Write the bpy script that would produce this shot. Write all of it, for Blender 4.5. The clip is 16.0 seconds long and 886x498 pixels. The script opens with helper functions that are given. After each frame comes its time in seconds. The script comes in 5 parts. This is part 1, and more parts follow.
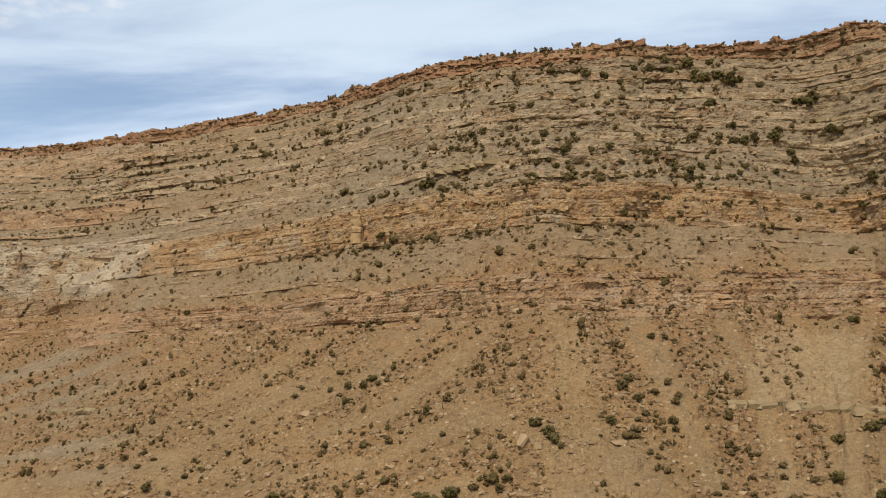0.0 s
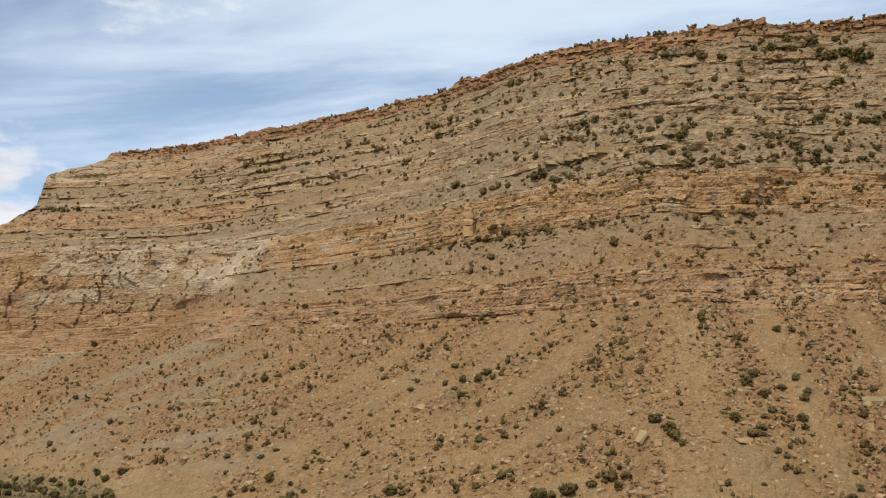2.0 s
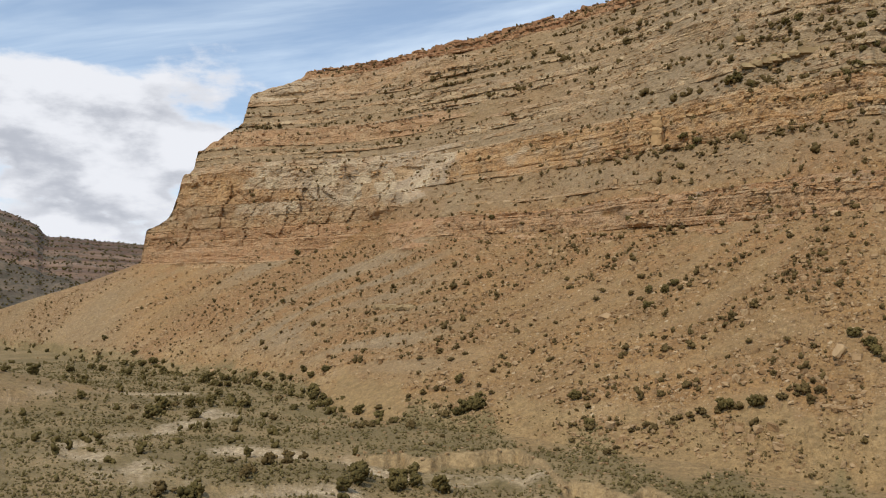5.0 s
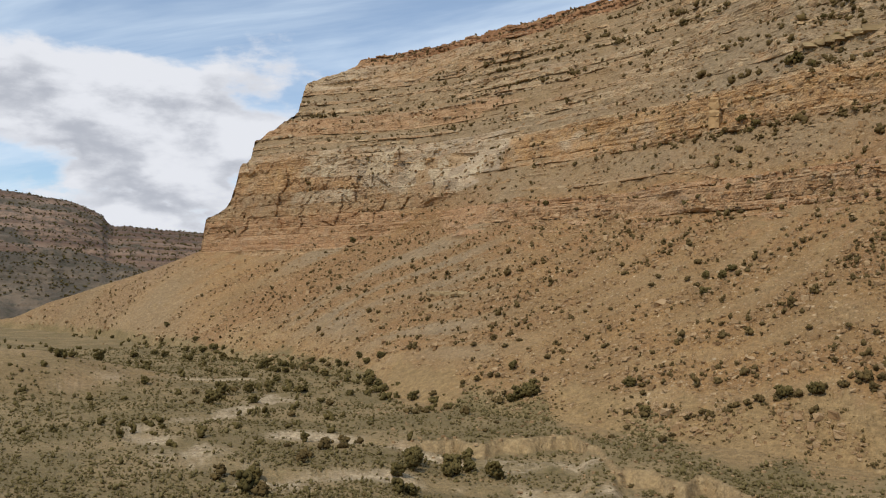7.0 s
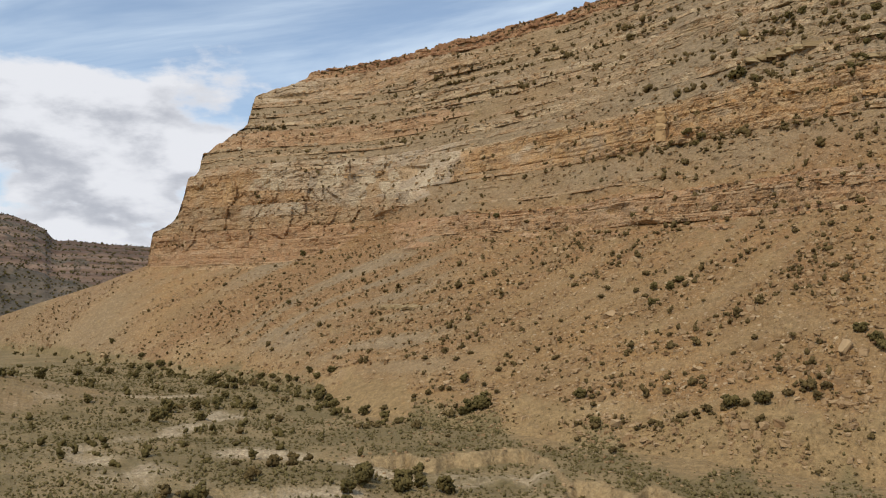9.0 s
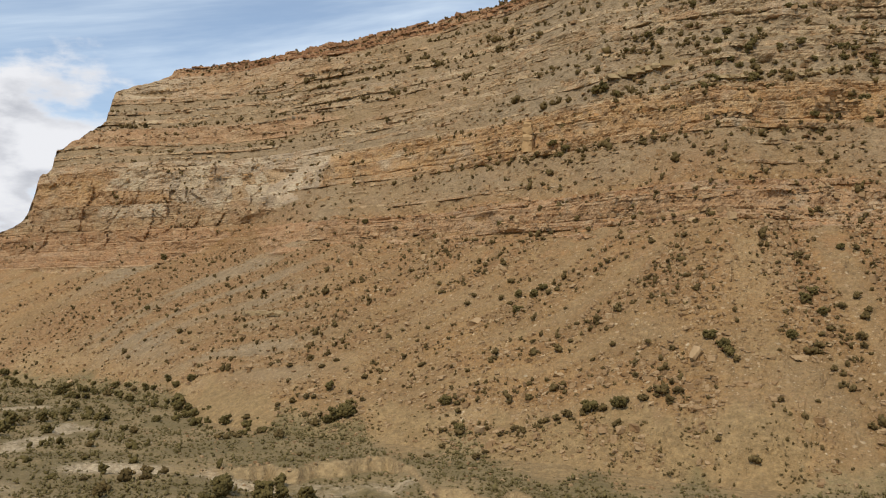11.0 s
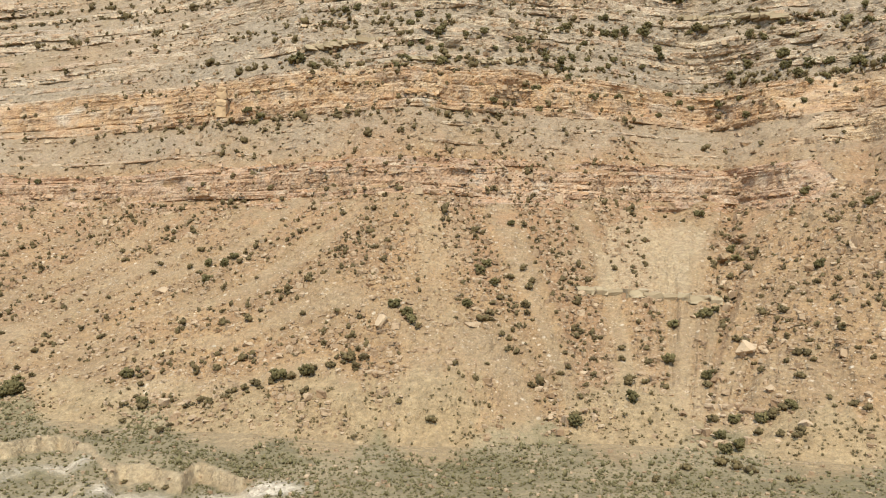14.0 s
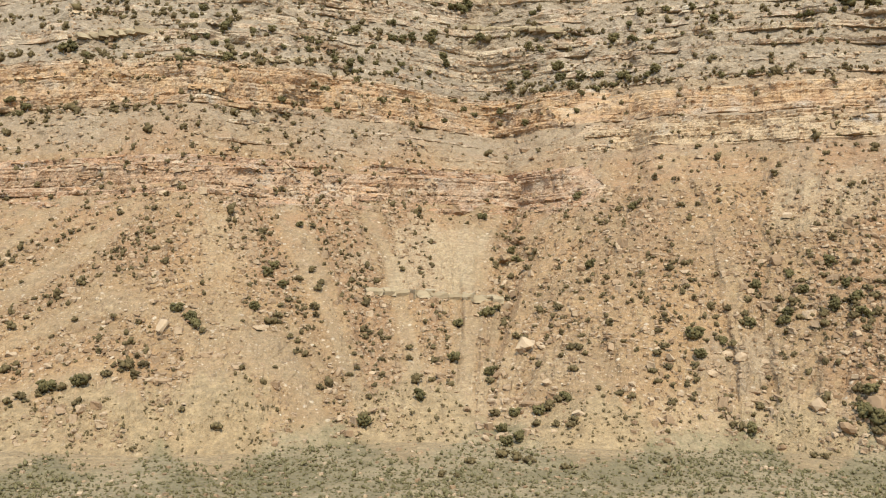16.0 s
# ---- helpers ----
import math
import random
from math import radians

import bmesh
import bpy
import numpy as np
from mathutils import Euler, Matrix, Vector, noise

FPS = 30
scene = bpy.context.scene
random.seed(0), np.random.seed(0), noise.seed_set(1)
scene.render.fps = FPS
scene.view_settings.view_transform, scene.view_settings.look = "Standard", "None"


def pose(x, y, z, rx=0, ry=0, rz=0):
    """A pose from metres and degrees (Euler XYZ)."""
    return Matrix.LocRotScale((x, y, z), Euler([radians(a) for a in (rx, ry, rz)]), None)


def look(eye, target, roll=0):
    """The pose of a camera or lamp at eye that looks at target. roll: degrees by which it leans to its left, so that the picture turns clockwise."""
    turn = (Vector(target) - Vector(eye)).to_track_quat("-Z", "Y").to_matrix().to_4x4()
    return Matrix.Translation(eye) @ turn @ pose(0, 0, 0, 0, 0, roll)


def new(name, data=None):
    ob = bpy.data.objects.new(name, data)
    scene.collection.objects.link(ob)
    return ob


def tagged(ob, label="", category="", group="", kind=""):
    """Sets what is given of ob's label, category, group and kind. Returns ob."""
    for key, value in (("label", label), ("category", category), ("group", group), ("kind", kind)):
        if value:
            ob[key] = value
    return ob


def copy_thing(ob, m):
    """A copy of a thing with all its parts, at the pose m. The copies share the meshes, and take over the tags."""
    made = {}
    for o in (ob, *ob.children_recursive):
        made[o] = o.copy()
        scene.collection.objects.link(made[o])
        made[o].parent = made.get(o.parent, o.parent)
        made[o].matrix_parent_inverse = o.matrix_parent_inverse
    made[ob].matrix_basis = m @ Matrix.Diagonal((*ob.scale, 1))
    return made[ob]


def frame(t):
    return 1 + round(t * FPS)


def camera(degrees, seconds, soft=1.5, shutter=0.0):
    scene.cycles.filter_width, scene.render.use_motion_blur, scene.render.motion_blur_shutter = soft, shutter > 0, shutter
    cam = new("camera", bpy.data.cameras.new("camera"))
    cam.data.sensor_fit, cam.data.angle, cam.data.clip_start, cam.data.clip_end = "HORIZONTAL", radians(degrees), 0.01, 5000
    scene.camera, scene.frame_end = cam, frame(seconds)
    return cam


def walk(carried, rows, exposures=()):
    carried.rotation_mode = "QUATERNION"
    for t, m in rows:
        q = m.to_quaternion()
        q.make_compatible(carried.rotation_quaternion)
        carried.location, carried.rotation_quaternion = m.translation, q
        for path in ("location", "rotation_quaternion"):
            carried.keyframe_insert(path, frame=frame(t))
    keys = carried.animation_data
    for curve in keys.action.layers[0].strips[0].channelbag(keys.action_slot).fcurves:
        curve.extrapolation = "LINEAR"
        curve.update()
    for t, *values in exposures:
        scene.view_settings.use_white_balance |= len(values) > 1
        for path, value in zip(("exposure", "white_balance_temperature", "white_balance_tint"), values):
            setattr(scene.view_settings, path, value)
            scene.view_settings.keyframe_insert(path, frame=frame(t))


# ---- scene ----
# camera: carried a few steps on the slope across the valley, panning
cam = camera(53.24, 16.0, soft=1.15)
EYE = 36.0
ROWS = [
    (0.0, 0.00, 0.00, 0.00, 99.62, 0.75, 0.32),
    (0.5, -0.15, 0.35, 0.29, 99.62, 0.76, 1.89),
    (1.0, -0.40, 0.93, 0.74, 99.63, 0.67, 3.82),
    (1.5, -0.52, 1.35, 1.11, 99.50, 0.57, 5.77),
    (2.0, -0.42, 1.37, 1.23, 99.05, 0.44, 7.59),
    (2.5, -0.20, 1.07, 1.10, 98.26, 0.20, 9.27),
    (3.0, -0.24, 0.64, 0.92, 97.25, -0.05, 10.88),
    (3.5, -0.27, 0.07, 0.77, 96.25, -0.28, 12.57),
    (4.0, 0.05, -0.64, 0.49, 95.25, -0.47, 14.67),
    (4.5, 0.51, -1.16, 0.23, 94.26, -0.68, 17.09),
    (5.0, 0.64, -1.61, -0.01, 93.38, -0.71, 19.56),
    (5.5, 0.77, -1.74, -0.06, 92.71, -0.71, 21.55),
    (6.0, 1.00, -1.80, -0.01, 92.39, -0.67, 22.71),
    (6.5, 1.25, -1.80, 0.07, 92.33, -0.60, 23.20),
    (7.0, 1.45, -1.77, 0.15, 92.45, -0.50, 23.17),
    (7.5, 1.53, -1.72, 0.20, 92.63, -0.40, 22.78),
    (8.0, 1.49, -1.55, 0.21, 92.87, -0.27, 22.13),
    (8.5, 1.50, -1.29, 0.24, 93.11, -0.12, 21.25),
    (9.0, 1.56, -0.77, 0.32, 93.28, -0.01, 20.08),
    (9.5, 1.64, -0.17, 0.41, 93.40, 0.05, 18.58),
    (10.0, 1.72, 0.33, 0.49, 93.49, 0.03, 16.67),
    (10.5, 1.77, 0.57, 0.55, 93.58, -0.09, 14.28),
    (11.0, 1.84, 0.68, 0.62, 93.68, -0.27, 11.63),
    (11.5, 1.93, 0.75, 0.75, 93.67, -0.43, 8.79),
    (12.0, 2.00, 0.65, 0.81, 93.36, -0.52, 5.94),
    (12.5, 2.07, 0.21, 0.73, 92.84, -0.65, 3.02),
    (13.0, 2.17, -0.47, 0.65, 92.20, -0.75, -0.34),
    (13.5, 2.34, -0.97, 0.67, 91.85, -0.73, -4.18),
    (14.0, 2.49, -1.35, 0.80, 91.84, -0.64, -8.03),
    (14.5, 2.53, -1.61, 0.86, 91.88, -0.55, -11.90),
    (15.0, 2.52, -1.65, 0.94, 91.92, -0.41, -15.76),
    (15.5, 2.52, -1.54, 0.99, 91.96, -0.24, -19.31),
    (16.0, 2.51, -1.57, 0.93, 92.00, -0.13, -21.62),
    ]
EXPOSURE = [(0.0, -0.09, 7450, 12), (5.0, -0.13, 7300, 12), (7.5, -0.24, 7250, 12), (11.5, -0.13, 7480, 12), (12.0, -0.1, 7480, 12), (12.5, 0.21, 6950, 11), (13.0, 0.55, 6300, 9), (13.5, 0.8, 6220, 9), (16.0, 0.85, 6220, 9)]
walk(cam, [(t, pose(0.3 + x, 0.2 + y, EYE + z, rx, ry, rz)) for t, x, y, z, rx, ry, rz in ROWS], EXPOSURE)

# world: hazy blue sky with cirrus, and banks of cumulus low in the west
SUN_AZ, SUN_EL = 192.0, 51.0     # bearing clockwise from straight ahead, height
world = bpy.data.worlds.new("sky")
scene.world = world
world.use_nodes = True


class Graph:
    """Short hand for building node trees."""

    def __init__(self, tree):
        self.tree, self.nodes, self.links = tree, tree.nodes, tree.links
        self.nodes.clear()

    def node(self, kind, **props):
        n = self.nodes.new(kind)
        for key, value in props.items():
            setattr(n, key, value)
        return n

    def put(self, socket, value):
        if value is None:
            return
        if isinstance(value, bpy.types.NodeSocket):
            self.links.new(value, socket)
        else:
            socket.default_value = value

    def math(self, op, a, b=None, c=None, clamp=False):
        n = self.node("ShaderNodeMath", operation=op, use_clamp=clamp)
        for s, v in zip(n.inputs, (a, b, c)):
            self.put(s, v)
        return n.outputs[0]

    def mix(self, fac, a, b, blend="MIX"):
        n = self.node("ShaderNodeMix", data_type="RGBA", blend_type=blend)
        for s, v in zip((n.inputs[0], n.inputs[6], n.inputs[7]), (fac, a, b)):
            self.put(s, v if not isinstance(v, tuple) else (*v[:3], 1))
        return n.outputs[2]

    def noise(self, vec, scale, detail=4, rough=0.55, out=0, distortion=0.0):
        n = self.node("ShaderNodeTexNoise")
        self.put(n.inputs["Vector"], vec)
        for k, v in (("Scale", scale), ("Detail", detail), ("Roughness", rough), ("Distortion", distortion)):
            n.inputs[k].default_value = v
        return n.outputs[out]

    def scale(self, vec, s, add=(0, 0, 0)):
        n = self.node("ShaderNodeMapping")
        self.put(n.inputs[0], vec)
        n.inputs["Scale"].default_value, n.inputs["Location"].default_value = s, add
        return n.outputs[0]

    def remap(self, v, a, b, lo=0.0, hi=1.0, smooth=True):
        n = self.node("ShaderNodeMapRange", interpolation_type="SMOOTHSTEP" if smooth else "LINEAR")
        for s, x in zip(n.inputs, (v, a, b, lo, hi)):
            self.put(s, x)
        return n.outputs[0]

    def ramp(self, v, stops, hard=False):
        n = self.node("ShaderNodeValToRGB")
        self.put(n.inputs[0], v)
        el = n.color_ramp.elements
        while len(el) < len(stops):
            el.new(0.5)
        for e, (p, c) in zip(el, stops):
            e.position, e.color = p, (*c, 1)
        n.color_ramp.interpolation = "CONSTANT" if hard else "LINEAR"
        return n.outputs[0]

    def attr(self, name):
        return self.node("ShaderNodeAttribute", attribute_name=name).outputs["Fac"]


g = Graph(world.node_tree)
sky = g.node("ShaderNodeTexSky", sky_type="NISHITA", sun_disc=False, sun_elevation=radians(SUN_EL),
             sun_rotation=radians(SUN_AZ), altitude=1600, air_density=1.0, dust_density=1.2, ozone_density=1.0)
way = g.node("ShaderNodeTexCoord").outputs["Generated"]
parts = g.node("ShaderNodeSeparateXYZ")
g.put(parts.inputs[0], way)
dx, dy, dz = parts.outputs
up = g.math("MAXIMUM", dz, 0.02)
flat = g.node("ShaderNodeCombineXYZ")
g.put(flat.inputs[0], g.math("DIVIDE", dx, g.math("ADD", up, 0.12)))
g.put(flat.inputs[1], g.math("DIVIDE", dy, g.math("ADD", up, 0.12)))
sheet = flat.outputs[0]
cirrus = g.remap(g.noise(g.scale(sheet, (0.5, 1.5, 1), (1.3, 0.4, 0)), 1.1, 6, 0.6, distortion=0.4), 0.34, 0.66)
west = g.remap(dx, -0.37, -0.58)
low = g.remap(dz, 0.32, 0.18)
def cloud_density(lift):
    """Thickness of the cumulus a little higher up the sky."""
    n = g.noise(g.scale(way, (1.0, 1.0, 2.3), (0.31, 0.2, 0.1 + lift)), 4.3, 8, 0.56)
    return g.math("ADD", n, g.math("MULTIPLY", g.math("SUBTRACT", g.math("MULTIPLY", west, low), 0.6), 0.36))


body = cloud_density(0.0)
cumulus = g.remap(body, 0.47, 0.56)
# undersides lie in the cloud's own shade
above = cloud_density(0.075)
shade = g.math("MULTIPLY", g.remap(g.math("SUBTRACT", above, body), -0.045, 0.12), g.remap(body, 0.50, 0.60))
white = g.mix(shade, (8.2, 9.1, 10.6), (4.9, 5.6, 6.9))
tint = g.mix(g.math("ADD", g.math("MULTIPLY", cirrus, 0.58), 0.23), g.mix(1.0, sky.outputs[0], (1.03, 1.34, 1.56), "MULTIPLY"), (7.5, 9.5, 12.0))
back = g.node("ShaderNodeBackground")
g.put(back.inputs[0], g.mix(cumulus, tint, white))
back.inputs[1].default_value = 0.105
g.links.new(back.outputs[0], g.node("ShaderNodeOutputWorld").inputs[0])

sun_lamp = bpy.data.lights.new("sun", "SUN")
sun_lamp.energy, sun_lamp.angle, sun_lamp.color = 3.0, radians(2.0), (1.0, 0.95, 0.87)
sun = new("sun", sun_lamp)
a, e = radians(SUN_AZ), radians(SUN_EL)
sun.matrix_world = look((math.sin(a) * math.cos(e) * 500, math.cos(a) * math.cos(e) * 500, math.sin(e) * 500), (0, 0, 0))

# ---- shape of the land ----
# Bearings run clockwise from straight ahead, in degrees; heights are above the valley floor.
TAB = np.random.RandomState(7).rand(256, 256)


def vnoise(x, y, seed=0):
    """Smooth value noise, -1 to 1."""
    x, y = np.asarray(x, float) + seed * 17.31, np.asarray(y, float) + seed * 5.77
    xi, yi = np.floor(x).astype(int), np.floor(y).astype(int)
    fx, fy = x - xi, y - yi
    fx, fy = fx * fx * (3 - 2 * fx), fy * fy * (3 - 2 * fy)
    a, b = TAB[xi & 255, yi & 255], TAB[(xi + 1) & 255, yi & 255]
    c, d = TAB[xi & 255, (yi + 1) & 255], TAB[(xi + 1) & 255, (yi + 1) & 255]
    return 2 * ((a * (1 - fx) + b * fx) * (1 - fy) + (c * (1 - fx) + d * fx) * fy) - 1


def fbm(x, y, octaves=4, seed=0, gain=0.5):
    s, a = 0.0, 1.0
    for i in range(octaves):
        s = s + a * vnoise(x * 2 ** i, y * 2 ** i, seed + 3 * i)
        a *= gain
    return s


def cells(x, row, seed=0):
    """A value of its own for each block of a course, -1 to 1."""
    return 2 * TAB[np.floor(x + 0.37 * row).astype(int) & 255, (row * 7 + seed * 31).astype(int) & 255] - 1


def flakes(x, y, seed=0):
    """Broken faces: a value of its own for each many-sided cell, -1 to 1, and the distance from the cell's edge."""
    xi, yi = np.floor(x).astype(int), np.floor(y).astype(int)
    best, second, own = np.full(np.shape(x), 9.0), np.full(np.shape(x), 9.0), np.zeros(np.shape(x))
    for ox in (-1, 0, 1):
        for oy in (-1, 0, 1):
            cx, cy = (xi + ox + 13 * seed) & 255, (yi + oy + 29 * seed) & 255
            d = np.hypot(xi + ox + TAB[cx, cy] - x, yi + oy + TAB[cy, cx] - y)
            near = d < best
            second = np.where(near, best, np.minimum(second, d))
            own = np.where(near, 2 * TAB[(cx * 3 + 7) & 255, (cy * 5 + 11) & 255] - 1, own)
            best = np.where(near, d, best)
    return own, second - best


def step(v, a, b):
    t = np.clip((v - a) / (b - a), 0, 1)
    return t * t * (3 - 2 * t)


BEARING = [-180, -70, -50, -44, -38, -33, -27, -21, -14, -8, -2, 4, 10, 16, 22, 26, 30, 36, 42, 50, 70, 110, 180]
LEVELS = [0, 69, 123, 226]
REACH = [
    [1100, 1100, 830, 620, 475, 415, 300, 255, 236, 214, 203, 197, 194, 201, 199, 197, 192, 195, 211, 205, 215, 500, 1100],
    [1200, 1200, 930, 735, 700, 605, 560, 440, 404, 354, 330, 302, 307, 318, 335, 345, 322, 302, 300, 300, 310, 600, 1200],
    [1220, 1220, 950, 755, 712, 632, 597, 535, 470, 434, 380, 373, 369, 384, 422, 442, 412, 402, 404, 425, 440, 700, 1220],
    [1300, 1300, 1050, 870, 815, 775, 722, 654, 590, 545, 492, 477, 471, 483, 495, 494, 489, 495, 498, 505, 520, 800, 1300],
]
RIM = 226.0
NOSE_AZ = [-180, -52, -49, -47.2, -44.5, -41.3, -38.5, -38.3, -38.2, -37.2, -36.7, -36.4, -36.2, -35.5, -35.3, -34.5, -33.5,
           -32.6, -32.3, -32.1, -31.1, -29.5, -28.8, -28.65, -28.2, 110, 140, 180]
NOSE_TOP = [0, 0, 8, 21, 34, 47, 61, 79, 86, 91, 100, 112, 124, 133, 146, 153, 162, 170, 190, 202, 208, 217, 221, 231, 420, 420, 0, 0]


# bottom of every bed of rock and how hard it is, from the foot of the lower band to the rim
BED_Z = np.array([60.5, 62.4, 64.8, 66.6, 68.4, 75.4, 77.2, 79.6, 86, 87.6, 95, 96.6, 102.5, 104.6, 107, 114.5, 116.5, 121.5, 124.2, 126.5, 131.5, 134,
                  138, 143, 147, 150, 153, 156, 158.5, 163.5, 167.5, 170, 175, 176, 179, 184, 188, 192.5, 195, 199, 203, 208, 211, 214, 217, 222, RIM])
BED_HARD = np.array([0.6, 0.35, 0.9, 0.3, 1.0, 0.5, 0.9, 0.05, 0.55, 0.05, 0.4, 0.05, 0.8, 0.5, 1.0, 0.7, 1.0, 0.75, 0.95, 0.04, 0.9, 0.04,
                     1.0, 0.05, 0.85, 0.05, 0.9, 0.5, 0.04, 0.95, 0.1, 1.0, 0.3, 0.85, 0.05, 0.95, 0.06, 0.85, 0.05, 0.95, 0.05, 0.8, 0.1, 0.4, 1.0, 0.9, 0.2])
# fewer and thicker beds in the cliffs of the point
POINT_Z = np.array([56.0, 60, 63, 68, 71, 76, 79, 84, 92, 101, 111, 120, 126, 129, 133, 139, 141, 147, 156, 163, 168, 172, 178, 181, 189, 194, 202, 210, 217, 222, RIM])
POINT_HARD = np.array([0.6, 0.9, 0.5, 0.95, 0.4, 0.9, 0.6, 0.95, 0.9, 1.0, 0.95, 0.85, 0.4, 0.9, 0.1, 0.8, 0.15, 0.95, 0.9, 0.1, 0.7, 0.08, 0.8, 0.05, 0.9, 0.9, 0.95, 0.9, 0.9, 0.9, 0.2])
# two thick tiers beyond the gully, and no lower band
EAST_Z = np.array([60.0, 85, 87, 90.5, 94, 97, 98.5, 101, 103, 105, 107, 112.5, 114, 119, 126, 128, 134, 137, 143, 145.5, 152, 155, 160, 163.5, 170, 173, 180, 183, 192, 195, 205, 208, 217, 222, RIM])
EAST_HARD = np.array([0.05, 0.6, 1.0, 0.85, 1.0, 0.4, 0.9, 0.3, 0.8, 0.4, 1.0, 0.6, 1.0, 0.05, 0.8, 0.05, 0.95, 0.05, 0.9, 0.1, 1.0, 0.1, 0.95, 0.05, 0.9, 0.1, 0.9, 0.05, 0.9, 0.05, 0.9, 0.1, 1.0, 0.9, 0.2])
ZONES = ((BED_Z, BED_HARD), (POINT_Z, POINT_HARD), (EAST_Z, EAST_HARD))


FINE = np.arange(-190, 190.01, 0.25)
BELL = np.exp(-(np.arange(-24, 25) * 0.25 / 2.2) ** 2)


def smooth_line(xs, ys):
    """The table's line with its corners rounded."""
    y = np.pad(np.interp(FINE, xs, ys), 24, mode="edge")
    return np.convolve(y, BELL / BELL.sum(), "valid")


CONTOUR = [smooth_line(BEARING, row) for row in REACH]
# sideways drift of the fall line, per metre of distance
DRIFT = sum(np.gradient(c, np.radians(0.25)) / c for c in CONTOUR[:2]) / 2
DRIFT = np.convolve(np.pad(np.clip(DRIFT, -0.8, 0.8), 24, mode="edge"), BELL / BELL.sum(), "valid")
DRIFT = np.convolve(np.pad(DRIFT, 24, mode="edge"), BELL / BELL.sum(), "valid")


def reach(az, w):
    """Distance from the eye's foot at which the mean slope reaches height w."""
    r = [np.interp(az, FINE, row) for row in CONTOUR]
    out = np.full(np.broadcast(az, w).shape, 0.0)
    for k in range(3):
        t = (w - LEVELS[k]) / (LEVELS[k + 1] - LEVELS[k])
        lo_ok = (w >= LEVELS[k]) if k else True
        hi_ok = (w < LEVELS[k + 1]) if k < 2 else True
        out = np.where(lo_ok & hi_ok, r[k] + t * (r[k + 1] - r[k]), out)
    return out


def fall_line(az, w):
    """A coordinate that stays the same down the fall line of the rubble slope."""
    s = np.interp(az, FINE, DRIFT)
    ra, r = np.interp(az, FINE, CONTOUR[1]), reach(az, w)
    return 400 * (np.radians(az) - 0.85 * s * np.clip((ra - r) / r, -0.2, 1.2))


def streak_at(az, w):
    """Rubble chutes down the fall line: above 0 stony and rusty, below 0 bare clay."""
    w = np.clip(w, 0, RIM)
    return 0.95 * fbm(fall_line(az, np.clip(w, 0, 90)) / 13, w / 100, 4, 71) + 0.3 * fbm(az / 4, w / 22, 3, 73)


# fans of bare clay at the toe: bearing, half width, height
FANS = [(-13.2, 3.2, 9), (-4.8, 4.2, 9), (1.6, 4.0, 14), (8.2, 4.0, 17), (20.5, 4.3, 12), (32.0, 3.8, 11), (45.0, 3.0, 9), (-24.5, 3.0, 8)]


def bulge_at(az, w):
    """How far each fan of clay swells out of the slope."""
    out = np.zeros(np.broadcast(az, w).shape)
    for at, half, high in FANS:
        out = np.maximum(out, np.clip(1 - ((az - at) / half) ** 2, 0, 1) * step(w, high + 3, 0.35 * high))
    return out


def clay_at(az, w):
    """Where bare clay lies at the toe."""
    return step(bulge_at(az, w) + 0.25 * fbm(az * 1.7, w / 5, 3, 29), 0.15, 0.45)


def cream_at(az, w):
    """Patches of pale marl on the rubble slope."""
    out = np.zeros(np.broadcast(az, w).shape)
    for at, half, mid, tall, much in ((21.7, 4.4, 44, 12, 1.0), (8.2, 2.6, 47, 11, 0.5), (46, 4, 62, 10, 0.7)):
        out = np.maximum(out, much * step(np.hypot((az - at) / half, (w - mid) / tall) + 0.35 * fbm(az * 0.8, w / 9, 4, 69), 1.05, 0.7))
    return out


def sage_edge(az):
    """Height above the toe up to which brush and silt cover the ground; below 0 the clay runs out on the floor."""
    return 1.8 * fbm(az * 0.32, az * 0, 3, 60) + 11.0 * (1 - bulge_at(az, az * 0 + 2.0)) - 6.5


def over_toe(az, v):
    """Height above the toe, carried on below 0 over the floor."""
    return np.where(v < 0, v * np.interp(az, FINE, CONTOUR[0]) * 0.35, v)


